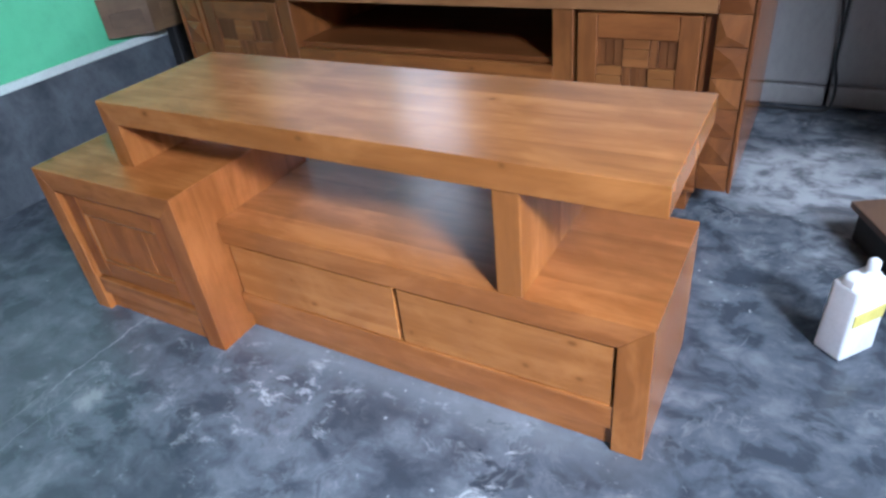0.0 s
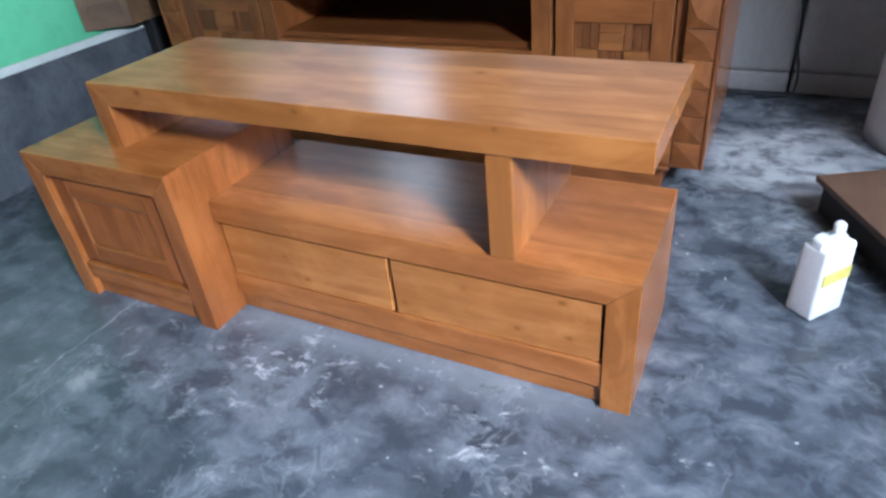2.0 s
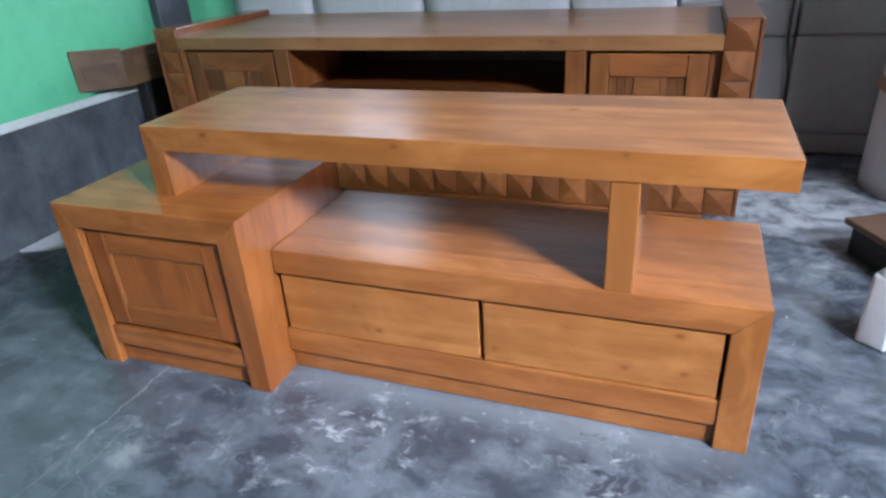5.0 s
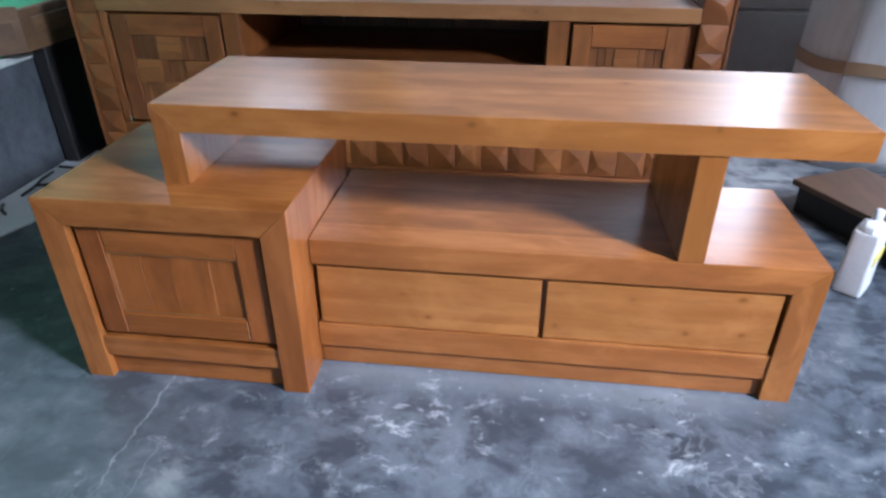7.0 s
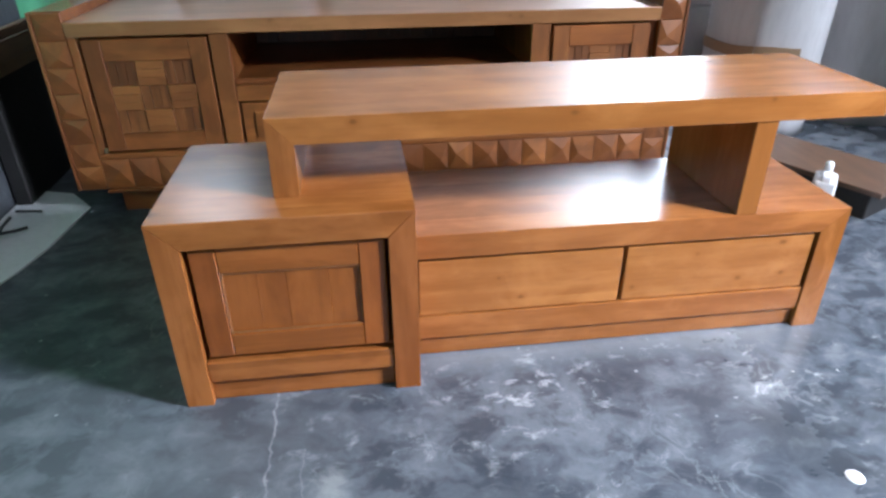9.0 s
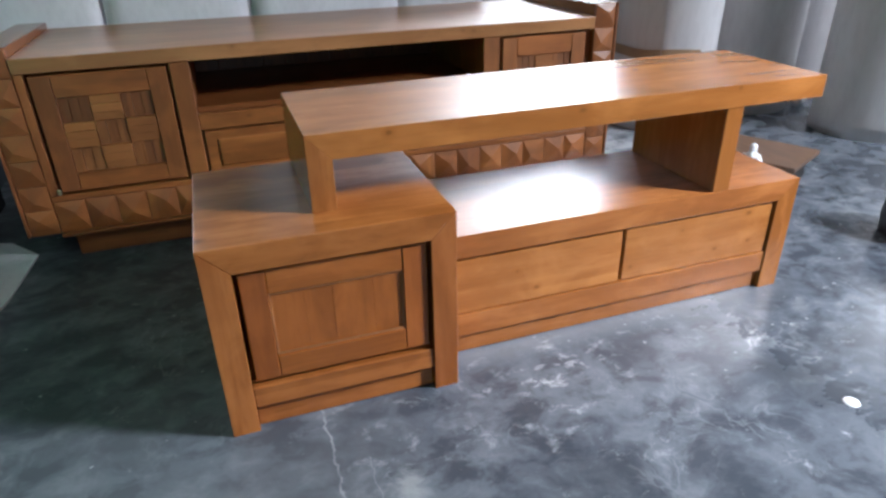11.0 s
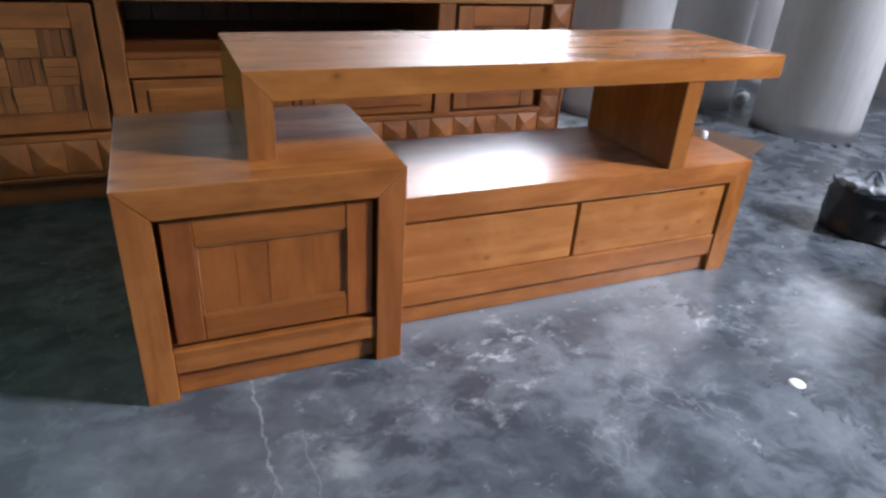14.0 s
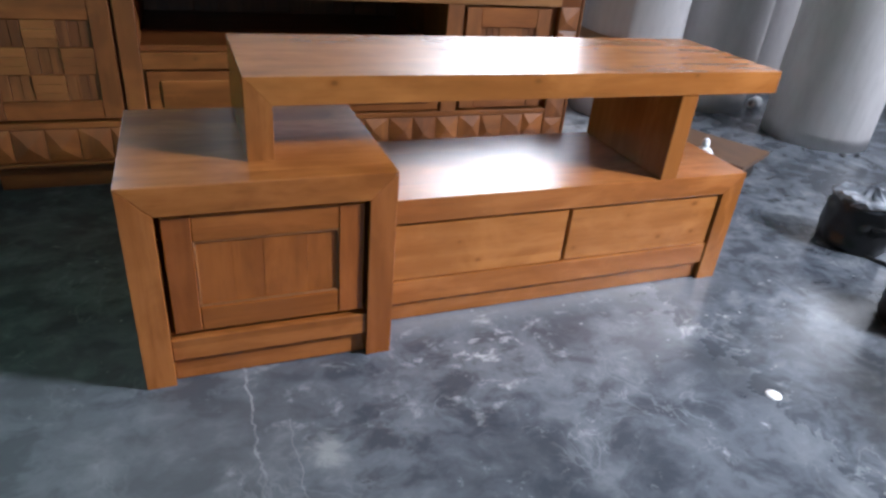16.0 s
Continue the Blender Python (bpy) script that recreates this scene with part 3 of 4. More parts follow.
# ---- large carved cabinet behind ----
def pyramid(bm, cx, cz, sx, sz, y, rise, lean=(0, 0)):
    """One carved pyramid block standing out of the plane y towards the viewer."""
    b = [bm.verts.new((cx + i * sx / 2, y, cz + j * sz / 2)) for i, j in ((-1, -1), (1, -1), (1, 1), (-1, 1))]
    k = [bm.verts.new((v.co.x, y + 0.012, v.co.z)) for v in b]
    a = bm.verts.new((cx + lean[0], y - rise, cz + lean[1]))
    for i in range(4):
        bm.faces.new((b[i], b[(i + 1) % 4], a))
        bm.faces.new((k[i], k[(i + 1) % 4], b[(i + 1) % 4], b[i]))
    bm.faces.new(list(reversed(k)))


def carved_cabinet():
    xl, xr, yf, yb = -2.590, -0.160, 2.130, 2.860
    c = thing("carved_cabinet", ((xl + xr) / 2, (yf + yb) / 2, 0), "wide carved teak media cabinet with pyramid blocks along its edges", "cabinet")
    pl, pr = xl + 0.112, xr - 0.112
    zb, zs, zt = 0.112, 0.236, 0.745
    # end posts with a column of pyramids
    for a, b in ((xl, pl), (pr, xr)):
        zp = 0.782 if a == xl else 0.795
        post = part("end_post", prism([(yf + 0.014, zb), (yb, zb), (yb, zp - 0.012), (yf + 0.014, zp)], a + 0.001, b - 0.001, 0.003, "x"), old_y, c, "end post faced with carved pyramids")
        outer = (a, a + 0.011) if a == xl else (b - 0.011, b)
        part("edge_strip", box(*outer, yf - 0.004, yf + 0.013, zb, zp - 0.001, 0.002), old_z, post)
        u0, u1 = (a + 0.013, b - 0.002) if a == xl else (a + 0.002, b - 0.013)
        rows = 7
        step = (zp - 0.004 - zb) / rows
        for i in range(rows):
            bm = bmesh.new()
            pyramid(bm, (u0 + u1) / 2, zb + step * (i + 0.5), u1 - u0 - 0.002, step - 0.002, yf + 0.001, 0.010, (0.018 * math.sin(2.3 * i + a), 0.012 * math.cos(3.1 * i)))
            part("pyramid_block", bm, old_z if i % 2 else old_xf, post)
    # top, rails and dividers
    part("top", box(pl, pr, yf - 0.004, yb, 0.694, zt, 0.004, seg=2), sheen_x, c)
    part("lower_lip", box(pl, pr, yf - 0.012, yf + 0.06, zb - 0.014, zb, 0.003), old_xf, c, "projecting dark moulding")
    strip = part("pyramid_strip", box(pl, pr, yf + 0.014, yf + 0.05, zb, zs, 0.001), old_xf, c, "skirt of carved pyramid blocks")
    n = 21
    step = (pr - pl) / n
    for i in range(n):
        bm = bmesh.new()
        pyramid(bm, pl + step * (i + 0.5), (zb + zs) / 2, step - 0.0025, zs - zb - 0.006, yf + 0.004, 0.014, (0.022 * math.sin(2.7 * i + 0.6), 0.014 * math.cos(1.9 * i)))
        part("pyramid_block", bm, old_z if i % 2 else old_xf, strip)
    part("bottom_rail", box(pl, pr, yf - 0.002, yf + 0.05, zs, 0.256, 0.002), old_xf, c)
    part("bottom_panel", box(pl, pr, yf + 0.05, yb - 0.02, 0.236, 0.25, 0.001), old_x, c)
    part("back_panel", box(pl, pr, yb - 0.010, yb - 0.002, zb, 0.694, 0), old_xf, c)
    part("plinth", box(-2.445, -0.300, yf + 0.035, yb - 0.06, 0.0, zb - 0.014, 0.003), old_xf, c, "recessed plinth on the floor")
    for a, b in ((-1.992, -1.925), (-0.785, -0.712)):
        part("upright", box(a, b, yf, yb - 0.02, 0.256, 0.694, 0.003), old_z, c)
    part("upright", box(-1.365, -1.345, yf + 0.012, yb - 0.02, 0.256, 0.44, 0.002), old_z, c)
    part("shelf", box(-1.925, -0.785, yf + 0.03, yb - 0.03, 0.498, 0.520, 0.003), shaded_recess_x, c)
    part("middle_rail", box(-1.925, -0.785, yf + 0.001, yf + 0.03, 0.44, 0.499, 0.003), old_xf, c)
    for i in range(11):
        a = -1.925 + 1.14 / 11 * i
        part("back_slat", box(a + 0.001, a + 1.14 / 11 - 0.001, yb - 0.03 + 0.004 * (i % 3), yb - 0.012, 0.52, 0.694, 0.002), shaded_recess_z, c)
    # drawers under the open shelf
    for a, b in ((-1.920, -1.369), (-1.341, -0.790)):
        d = part("drawer", box(a + 0.004, b - 0.004, yf + 0.006, yf + 0.03, 0.263, 0.432, 0.003), old_xf, c, "drawer front with a raised field")
        part("raised_field", box(a + 0.05, b - 0.05, yf - 0.002, yf + 0.006, 0.295, 0.40, 0.003), old_xf, d)
    # two doors with nine blocks of crossing grain
    for a, b in ((pl, -1.992), (-0.712, pr)):
        dx0, dx1, dz0, dz1 = a + 0.040 if a == pl else a + 0.014, b - 0.010 if a == pl else b - 0.038, 0.267, 0.683
        d = part("door", box(dx0 + 0.04, dx1 - 0.04, yf + 0.020, yf + 0.026, dz0 + 0.03, dz1 - 0.03, 0), old_z, c, "door with nine inlaid blocks of crossing grain")
        if a == pl:
            part("hinge", box(dx0 - 0.013, dx0 - 0.001, yf - 0.006, yf + 0.004, 0.259, 0.281, 0.002), brass, c, "small worn brass hinge")
            part("side_stile", box(a, a + 0.028, yf + 0.004, yf + 0.03, 0.256, 0.694, 0.002), old_z, c)
        else:
            part("side_stile", box(dx1 + 0.002, b, yf + 0.030, yf + 0.045, 0.256, 0.694, 0.002), old_z, c)
        s = 0.066
        part("stile", box(dx0, dx0 + s, yf + 0.002, yf + 0.028, dz0, dz1), old_z, d)
        part("stile", box(dx1 - s, dx1, yf + 0.002, yf + 0.028, dz0, dz1), old_z, d)
        part("rail", box(dx0 + s, dx1 - s, yf + 0.003, yf + 0.028, dz1 - s - 0.012, dz1), old_xf, d)
        part("rail", box(dx0 + s, dx1 - s, yf + 0.003, yf + 0.028, dz0, dz0 + s), old_xf, d)
        bx0, bx1, bz0, bz1 = dx0 + s, dx1 - s, dz0 + s, dz1 - s - 0.012
        for i in range(3):
            for j in range(3):
                u, v = (bx1 - bx0) / 3, (bz1 - bz0) / 3
                up = (i + j) % 2 == 0
                # three slats of uneven height make up a block, upright or lying
                bm = bmesh.new()
                x0, x1, z0, z1 = bx0 + u * i + 0.0005, bx0 + u * (i + 1) - 0.0005, bz0 + v * j + 0.0005, bz0 + v * (j + 1) - 0.0005
                for k in range(3):
                    y = yf + (0.008 if up else 0.002) + (0.0, 0.005, 0.0025)[(k + i + 2 * j) % 3]
                    if up:
                        box(x0 + (x1 - x0) * k / 3, x0 + (x1 - x0) * (k + 1) / 3, y, yf + 0.022, z0, z1, 0.0015, bm)
                    else:
                        box(x0, x1, y, yf + 0.022, z0 + (z1 - z0) * k / 3, z0 + (z1 - z0) * (k + 1) / 3, 0.0015, bm)
                part("inlay_block", bm, striped_z if up else pale_xf, d)
    return c


carved_cabinet()


# ---- goods behind the carved cabinet ----
def wrapped_panel(x0, x1, y0, y1, h, lean):
    bm = bmesh.new()
    nx, nz = 7, 14
    fronts = []
    for side, y in ((0, y0), (1, y1)):
        grid = []
        for j in range(nz + 1):
            row = []
            for i in range(nx + 1):
                u, v = i / nx, j / nz
                x, z = x0 + (x1 - x0) * u, h * v
                edge = min(u, 1 - u) * 4
                puff = 0.008 * min(1, edge) + 0.004 * noise.noise(Vector((x * 5, z * 4, side * 7.0)))
                yy = y + (-puff if side == 0 else puff) + lean * v
                row.append(bm.verts.new((x, yy, z)))
            grid.append(row)
        for j in range(nz):
            for i in range(nx):
                bm.faces.new((grid[j][i], grid[j][i + 1], grid[j + 1][i + 1], grid[j + 1][i]))
        fronts.append(grid)
    a, b = fronts
    for j in range(nz):
        bm.faces.new((a[j][0], a[j + 1][0], b[j + 1][0], b[j][0]))
        bm.faces.new((a[j][nx], a[j + 1][nx], b[j + 1][nx], b[j][nx]))
    for i in range(nx):
        bm.faces.new((a[nz][i], a[nz][i + 1], b[nz][i + 1], b[nz][i]))
        bm.faces.new((a[0][i], a[0][i + 1], b[0][i + 1], b[0][i]))
    ob = part("foam_wrapped_board", bm, foam, smooth=True)
    return tagged(ob, "tall board wrapped in white foam sheet, leaning upright", "foam board", "boards behind the cabinet")


for a, b, y in ((-2.74, -2.273, 2.90), (-2.255, -1.643, 2.915), (-1.626, -0.918, 2.915), (-0.901, -0.452, 2.925)):
    wrapped_panel(a, b, y, y + 0.16, 1.0, 0.03)


def wrapped_carton(x0, x1, y0, y1, zs):
    """A carton in dusty foam wrap, with creases at the heights zs."""
    c = thing("wrapped_carton", ((x0 + x1) / 2, (y0 + y1) / 2, 0), "tall carton in dusty grey foam wrap with creased bands", "carton", "cartons by the rear wall")
    for a, b in zip(zs, zs[1:]):
        bm = box(x0, x1, y0, y1, a + 0.003, b - 0.003, 0.014, seg=3)
        bmesh.ops.subdivide_edges(bm, edges=[e for e in bm.edges if e.calc_length() > 0.2], cuts=5, use_grid_fill=True)
        for v in bm.verts:
            v.co += Vector((0, 1, 0)) * 0.010 * noise.noise(v.co * 4.0)
        part("wrap_band", bm, foam_grey, c, smooth=True)
    part("core", box(x0 + 0.012, x1 - 0.012, y0 + 0.02, y1 - 0.012, 0.0, zs[-1] - 0.004, 0.001), foam_grey, c)
    return c


wrapped_carton(-0.44, 0.072, 3.25, 3.75, (0.0, 0.10, 0.555, 0.72))
wrapped_carton(0.084, 0.56, 3.25, 3.75, (0.0, 0.105, 0.56, 0.72))


def cable():
    pts = [(0.045, 3.228, 0.74), (0.047, 3.226, 0.55), (0.075, 3.222, 0.36), (0.082, 3.222, 0.22), (0.10, 3.22, 0.14), (0.105, 3.215, 0.06), (0.085, 3.20, 0.012), (0.0, 3.19, 0.008), (-0.1, 3.195, 0.008), (-0.25, 3.20, 0.008)]
    fine = []
    for a, b, c, d in zip([pts[0]] + pts, pts, pts[1:], pts[2:] + [pts[-1]]):
        for k in range(6):
            t = k / 6
            fine.append([0.5 * (2 * q + (r - p) * t + (2 * p - 5 * q + 4 * r - s) * t * t + (3 * q - p - 3 * r + s) * t ** 3) for p, q, r, s in zip(a, b, c, d)])
    fine.append(pts[-1])
    ob = part("power_cable", tube(fine, 0.0065), rubber, smooth=True)
    tagged(ob, "black rubber cable hanging down to the floor", "cable")


cable()


def foam_roll(cx, cy, r, h, seam, tape=0.0):
    c = thing("foam_roll", (cx, cy, 0), "thick standing roll of white foam sheet" + (" with a brown tape band" if tape else ""), "foam roll", "foam rolls")
    sides = 96
    bm = bmesh.new()
    rows = []
    nz = 18
    for j in range(nz + 1):
        z = h * j / nz
        row = []
        for i in range(sides):
            a = 2 * math.pi * i / sides
            f = (a - seam) % (2 * math.pi) / (2 * math.pi)
            k = r - 0.006 * f + 0.005 * noise.noise(Vector((math.cos(a) * 2 + cx, math.sin(a) * 2, z * 1.6)))
            row.append(bm.verts.new((cx + k * math.cos(a), cy + k * math.sin(a), z)))
        rows.append(row)
    for p, q in zip(rows, rows[1:]):
        for i in range(sides):
            bm.faces.new((p[i], p[(i + 1) % sides], q[(i + 1) % sides], q[i]))
    bm.faces.new(rows[-1])
    bm.faces.new(list(reversed(rows[0])))
    part("sheet", bm, foam_roll_mat, c, smooth=True)
    # the loose outer edge of the sheet
    flap = bmesh.new()
    prev = None
    for j in range(13):
        z = 0.004 + (h - 0.008) * j / 12
        row = []
        for a, k in ((seam - 0.10, r + 0.001), (seam - 0.01, r + 0.006), (seam + 0.012, r + 0.012 + 0.004 * math.sin(j)), (seam + 0.006, r + 0.004), (seam - 0.08, r - 0.004)):
            row.append(flap.verts.new((cx + k * math.cos(a), cy + k * math.sin(a), z)))
        if prev:
            for i in range(5):
                flap.faces.new((prev[i], prev[(i + 1) % 5], row[(i + 1) % 5], row[i]))
        else:
            flap.faces.new(row)
        prev = row
    flap.faces.new(list(reversed(prev)))
    part("loose_edge", flap, foam_roll_mat, c)
    if tape:
        band = bmesh.new()
        prev = None
        for i in range(31):
            a = radians(-200 + 113 * i / 30)
            row = [band.verts.new((cx + k * math.cos(a), cy + k * math.sin(a), tape + dz + 0.004 * math.sin(i * 0.35))) for k, dz in ((r + 0.003, -0.026), (r + 0.0075, -0.026), (r + 0.0075, 0.026), (r + 0.003, 0.026))]
            if prev:
                for m in range(4):
                    band.faces.new((prev[m], prev[(m + 1) % 4], row[(m + 1) % 4], row[m]))
            else:
                band.faces.new(row)
            prev = row
        band.faces.new(list(reversed(prev)))
        part("tape_band", band, tape_mat, c, "brown packing tape")
    return c


foam_roll(0.66, 2.86, 0.29, 1.5, radians(-130), 0.44)
foam_roll(1.38, 3.02, 0.335, 1.5, radians(60))
foam_roll(2.38, 3.20, 0.335, 1.5, radians(60))
foam_roll(1.64, 2.24, 0.29, 1.5, radians(50))


# ---- small loose things ----
def jerrycan():
    at = pose(0.212, 1.607, 0.0, 0, 0, 52)
    c = thing("jerrycan", (0.212, 1.607, 0), "white plastic jerrycan with a yellow label standing on the floor", "jerrycan")
    w, d, h = 0.120, 0.082, 0.220

    def put(bm):
        bm.transform(at)
        return bm

    bm = box(-w / 2, w / 2, -d / 2, d / 2, 0.0, h, 0.012, seg=3)
    for v in bm.verts:
        if v.co.z > h - 0.014:
            v.co.x *= 0.95
            v.co.y *= 0.92
    part("body", put(bm), white_plastic, c, smooth=True)
    sh = lathe([(0.034, h - 0.004), (0.028, h + 0.008), (0.016, h + 0.014), (0.013, h + 0.020)], 24)
    for v in sh.verts:
        v.co.y *= 0.8
        v.co.x += 0.022
    part("shoulder", put(sh), white_plastic, c, smooth=True)
    cap = lathe([(0.014, h + 0.018), (0.015, h + 0.020), (0.0145, h + 0.044), (0.009, h + 0.050)], 24)
    for v in cap.verts:
        v.co.x += 0.022
    part("cap", put(cap), white_plastic, c, "white screw cap", smooth=True)
    grip = prism([(-0.056, h - 0.006), (-0.054, h + 0.016), (-0.044, h + 0.026), (-0.020, h + 0.027), (-0.008, h + 0.018), (-0.004, h - 0.006), (-0.018, h - 0.006), (-0.020, h + 0.012), (-0.040, h + 0.012), (-0.042, h - 0.006)], -0.016, 0.016, 0.004)
    part("carry_handle", put(grip), white_plastic, c, smooth=True)
    part("paper_label", put(box(-w / 2 + 0.009, w / 2 - 0.009, -d / 2 - 0.0012, -d / 2 + 0.004, 0.112, 0.150, 0.0005)), yellow_label, c, "yellow paper strip")
    return c


jerrycan()


def plank_on_box():
    m = pose(0.19, 2.165, 0, 0, 0, -63.4)
    L, W = 0.62, 0.34
    low = box(0.02, L - 0.04, 0.02, W - 0.03, 0.0, 0.108, 0.006, seg=2)
    low.transform(m)
    tagged(part("black_box", low, black_dull), "low black box under a plank", "box")
    up = box(0, L, 0, W, 0.108, 0.130, 0.003, seg=2)
    up.transform(m)
    tagged(part("plank", up, plank_wood), "dark brown plank lying on a black box", "plank")


plank_on_box()


def black_bag(cx, cy, r, h, seed):
    c = thing("plastic_bag", (cx, cy, 0), "full black plastic bag tied shut with shiny clear film on top", "bag", "bags on the floor")
    bm = bmesh.new()
    bmesh.ops.create_icosphere(bm, subdivisions=4, radius=1.0)
    for v in bm.verts:
        p = v.co.copy()
        k = 1 + 0.10 * noise.noise(p * 1.7 + Vector((seed, 0, 0))) + 0.05 * noise.noise(p * 5 + Vector((0, seed, 0))) + 0.02 * noise.noise(p * 13)
        s = max(abs(p.z), 0.0001)
        flat = math.copysign(min(1.0, s * 1.25), p.z)
        wide = (1 - (s ** 7)) ** 0.22 if s < 1 else 0.0
        n = Vector((p.x, p.y, 0))
        n = n.normalized() if n.length > 1e-5 else n
        v.co = Vector((n.x * r * wide * k, n.y * r * wide * k, h / 2 + flat * h / 2 * (1 + 0.05 * (k - 1))))
        v.co += Vector((cx, cy, 0))
        v.co.z = max(v.co.z, 0.001)
    part("bag_body", bm, black_plastic, c, smooth=True)
    top = bmesh.new()
    rows = []
    for j, (k, z) in enumerate(((0.99, 0.88), (1.0, 0.97), (0.90, 1.03), (0.70, 1.04), (0.46, 1.06), (0.26, 1.12), (0.14, 1.17), (0.05, 1.18))):
        row = []
        for i in range(60):
            a = 2 * math.pi * i / 60
            pleat = 1 + (0.015 + 0.05 * (j > 3)) * math.sin(a * 11 + 2 * math.sin(a * 2 + seed)) * min(1, j / 2)
            lift = 0.022 * noise.noise(Vector((math.cos(a) * 3, math.sin(a) * 3, j * 0.6 + seed))) * (j > 0)
            row.append(top.verts.new((cx + r * k * pleat * math.cos(a), cy + r * k * pleat * math.sin(a), h * z + lift)))
        rows.append(row)
    for p, q in zip(rows, rows[1:]):
        for i in range(60):
            top.faces.new((p[i], p[(i + 1) % 60], q[(i + 1) % 60], q[i]))
    top.faces.new(rows[-1])
    part("tied_top", top, clear_film, c, "shiny pleated film gathered into a knot")
    loop = [(cx + r * 1.02 * math.cos(a), cy + r * 1.02 * math.sin(a), h * 0.94 + 0.012 * math.sin(3 * a + seed)) for a in (2 * math.pi * i / 40 for i in range(41))]
    part("tie_cord", tube(loop, 0.004), black_plastic, c, "thin black cord", smooth=True)
    return c


wrapped = black_bag(0.612, 1.125, 0.128, 0.20, 1.0)
part("strap", tube([(0.535, 1.018, 0.118), (0.575, 0.990, 0.122), (0.625, 0.980, 0.128), (0.70, 0.988, 0.138), (0.80, 1.015, 0.150), (0.90, 1.04, 0.10), (0.95, 1.05, 0.007)], 0.007), black_plastic, wrapped, "black strap with a loose end", smooth=True)
part("strap", tube([(0.545, 1.035, 0.007), (0.562, 0.984, 0.007), (0.578, 0.949, 0.007), (0.60, 0.90, 0.007), (0.64, 0.82, 0.007), (0.66, 0.74, 0.007)], 0.007), black_plastic, wrapped, "black strap with a loose end", smooth=True)
black_bag(0.305, 0.63, 0.115, 0.15, 5.0)


def floor_sheet():
    """A white foam sheet lying on the floor between the green wall and the cabinets."""
    bm = bmesh.new()
    outline = [(-2.91, 1.42), (-2.80, 1.46), (-2.72, 1.54), (-2.665, 1.70), (-2.63, 1.86), (-2.612, 2.05), (-2.60, 2.21), (-2.72, 2.36), (-2.91, 2.42)]
    lo = [bm.verts.new((x, y, 0.001)) for x, y in outline]
    hi = [bm.verts.new((x, y, 0.009 + 0.004 * noise.noise(Vector((x * 9, y * 9, 0))))) for x, y in outline]
    bm.faces.new(hi)
    bm.faces.new(list(reversed(lo)))
    for i in range(len(outline)):
        j = (i + 1) % len(outline)
        bm.faces.new((lo[i], lo[j], hi[j], hi[i]))
    tagged(part("foam_sheet", bm, bright_foam), "white foam sheet lying flat on the floor", "foam sheet")


floor_sheet()


def cable_offcut(points):
    ob = part("cable_offcut", tube(points, 0.006, 6), rubber, smooth=True)
    tagged(ob, "short black cable offcut on the white foam sheet", "cable", "offcuts on the foam sheet")


cable_offcut([(-2.87, 2.12, 0.018), (-2.865, 2.04, 0.019), (-2.845, 1.96, 0.018), (-2.84, 1.88, 0.018)])
cable_offcut([(-2.86, 2.15, 0.031), (-2.82, 2.17, 0.020), (-2.77, 2.165, 0.018)])
cable_offcut([(-2.83, 1.95, 0.031), (-2.80, 1.99, 0.020), (-2.765, 2.02, 0.018)])
cable_offcut([(-2.86, 1.80, 0.018), (-2.83, 1.75, 0.018), (-2.79, 1.72, 0.018)])


def tape_roll(x, y, turn):
    c = thing("tape_roll", (x, y, 0), "small white roll of tape lying between the foam rolls", "tape roll")
    m = pose(x, y, 0.036, 0, 0, turn) @ pose(0, 0, 0, 0, 90, 0)
    ring = lathe([(0.022, -0.045), (0.035, -0.045), (0.036, -0.042), (0.036, 0.042), (0.035, 0.045), (0.022, 0.045), (0.022, -0.045)], 28, close=False)
    ring.transform(m)
    part("tape", ring, white_plastic, c, smooth=True)
    core = lathe([(0.019, -0.0455), (0.0218, -0.0455), (0.0218, 0.0455), (0.019, 0.0455), (0.019, -0.0455)], 28, close=False)
    core.transform(m)
    part("core", core, tape_mat, c, "brown cardboard core", smooth=True)


tape_roll(1.70, 2.78, 25)


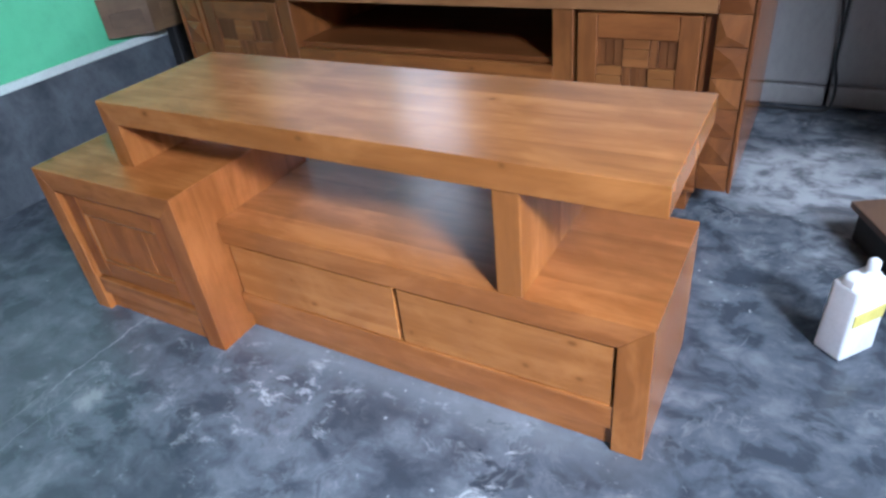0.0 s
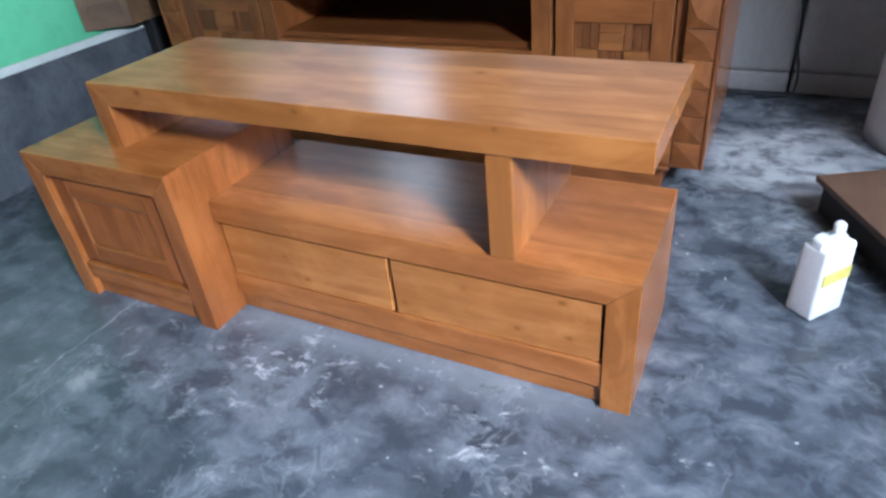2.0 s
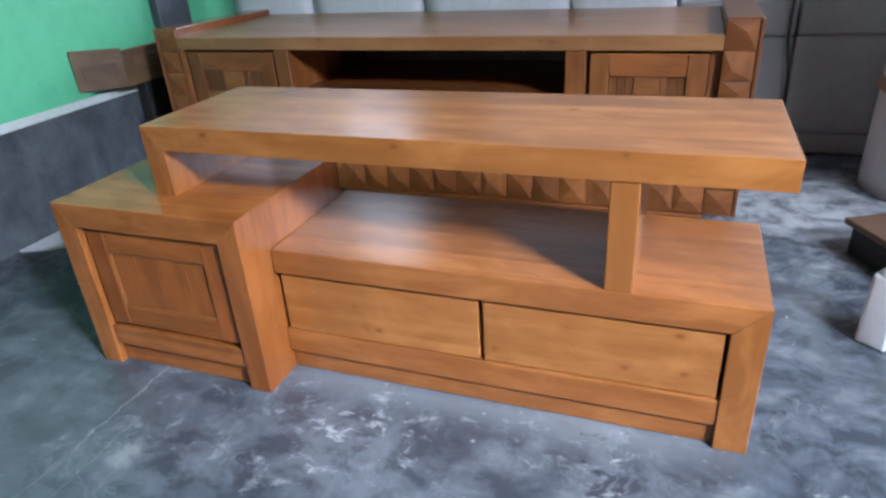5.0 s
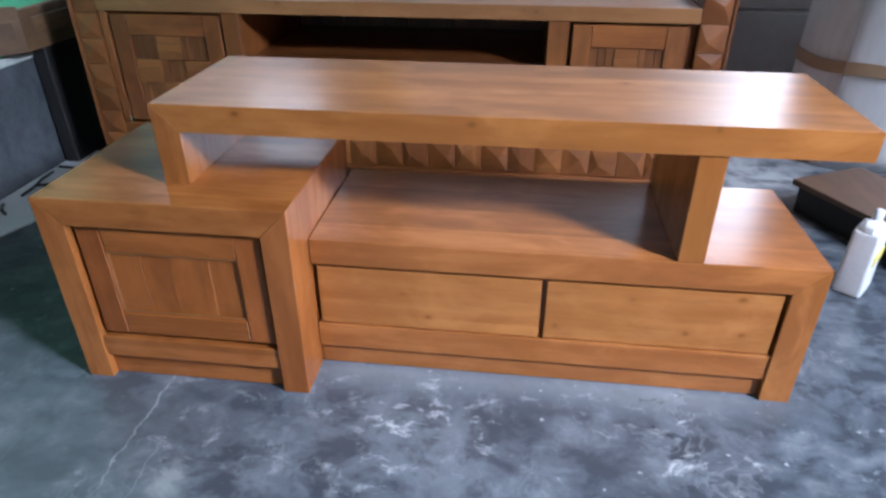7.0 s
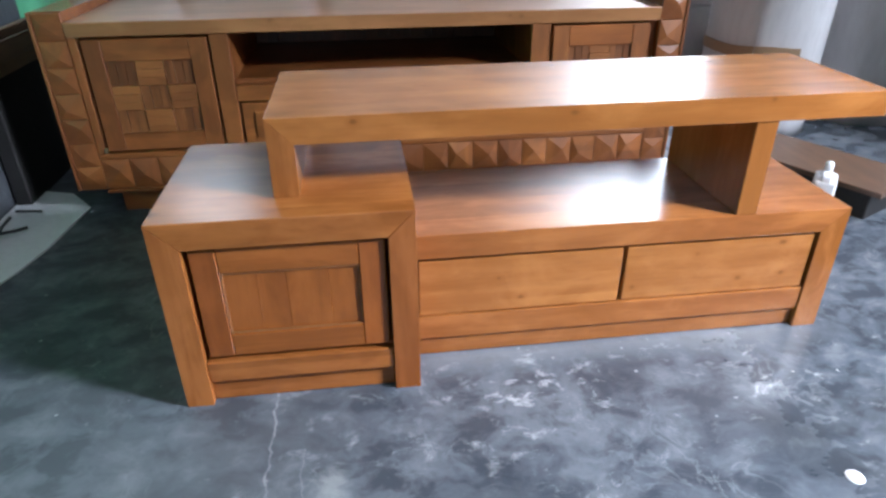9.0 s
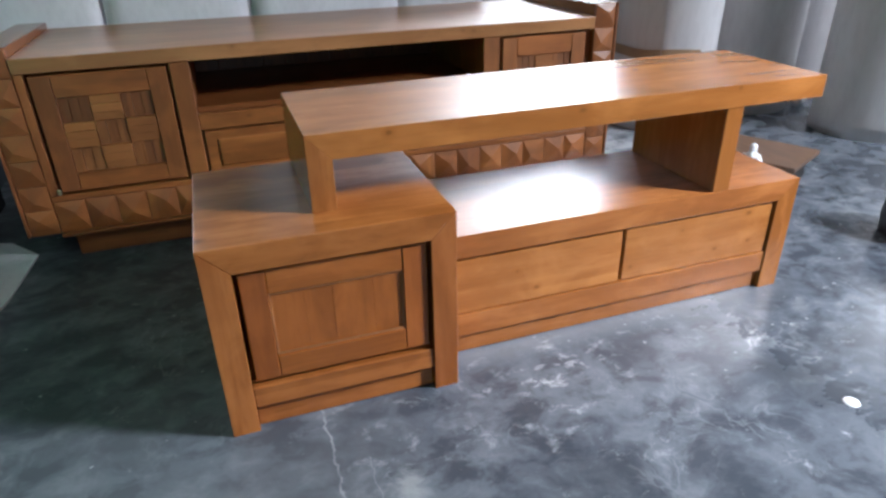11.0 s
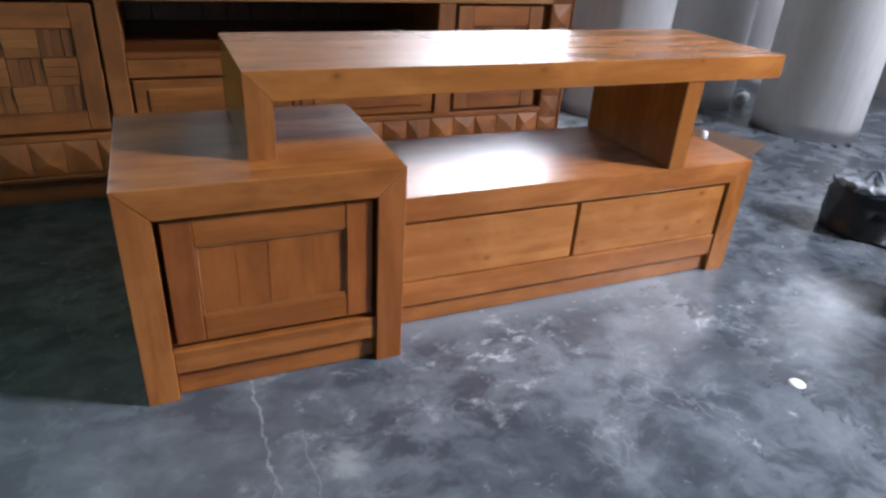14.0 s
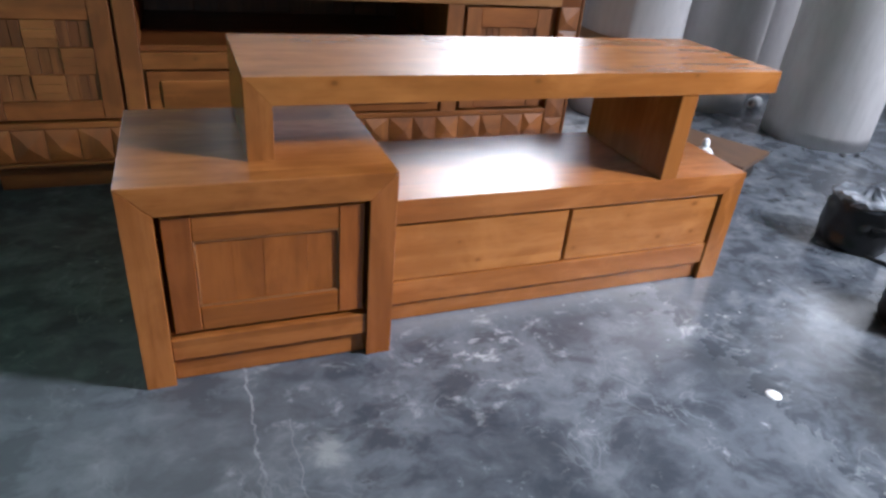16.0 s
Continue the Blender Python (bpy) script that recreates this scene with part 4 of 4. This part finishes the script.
def wall_bench():
    c = thing("carved_bench", (-2.84, 2.6, 0.0), "dusty carved teak bench along the green wall, black base", "bench")
    x0, x1, y0, y1, z0, z1 = -2.905, -2.755, 2.06, 2.86, 0.525, 0.70
    part("base", box(x0, x0 + 0.06, y0 + 0.20, y1 - 0.02, 0.0, z0, 0.004), black_dull, c, "black base panel")
    x1 = -2.815
    fb = box(0, 0.215, 0.0, 0.022, z0, z1, 0.003)
    for v in fb.verts:
        v.co.z += 0.012 * (1 - v.co.x / 0.215) + 0.05 * (v.co.z > 0.6) * ((v.co.x / 0.215 - 0.55) ** 2 - 0.2)
    turn = pose(-2.922, 1.950, 0, 0, 0, 59)
    fb.transform(turn)
    part("front_board", fb, dull, c)
    ff = box(0.035, 0.18, -0.006, 0.002, z0 + 0.05, z1 - 0.055, 0.002)
    ff.transform(turn)
    part("raised_field", ff, dull, c)
    part("side_board", box(x1 - 0.022, x1, 2.135, y1, z0, z1 - 0.012, 0.003), dull, c)
    part("tray", box(x0, x1 - 0.022, 2.16, y1, z0 + 0.02, z1 - 0.06, 0.002), dull, c)
    part("raised_field", box(x1, x1 + 0.006, 2.20, y1 - 0.05, z0 + 0.05, z1 - 0.05, 0.002), dull, c)


wall_bench()


def foam_scrap(x, y, size, turn):
    bm = bmesh.new()
    ring = []
    for i in range(9):
        a = 2 * math.pi * i / 9
        k = size * (0.7 + 0.5 * noise.noise(Vector((x * 9 + i, y * 7, 0.3))))
        ring.append(bm.verts.new((k * 1.8 * math.cos(a), k * math.sin(a), 0.004 + 0.006 * abs(math.sin(2.1 * i)))))
    base = [bm.verts.new((v.co.x * 0.9, v.co.y * 0.9, 0.0005)) for v in ring]
    bm.faces.new(ring)
    bm.faces.new(list(reversed(base)))
    for i in range(9):
        bm.faces.new((base[i], base[(i + 1) % 9], ring[(i + 1) % 9], ring[i]))
    bm.transform(pose(x, y, 0, 0, 0, turn))
    tagged(part("scrap", bm, black_dull), "small dark torn scrap on the floor by a foam roll", "scrap", "scraps by the rolls")


for x, y, size, turn in ((1.515, 1.925, 0.016, 20), (1.62, 1.92, 0.010, -35), (1.36, 2.05, 0.009, 70), (1.33, 2.22, 0.012, 95)):
    foam_scrap(x, y, size, turn)
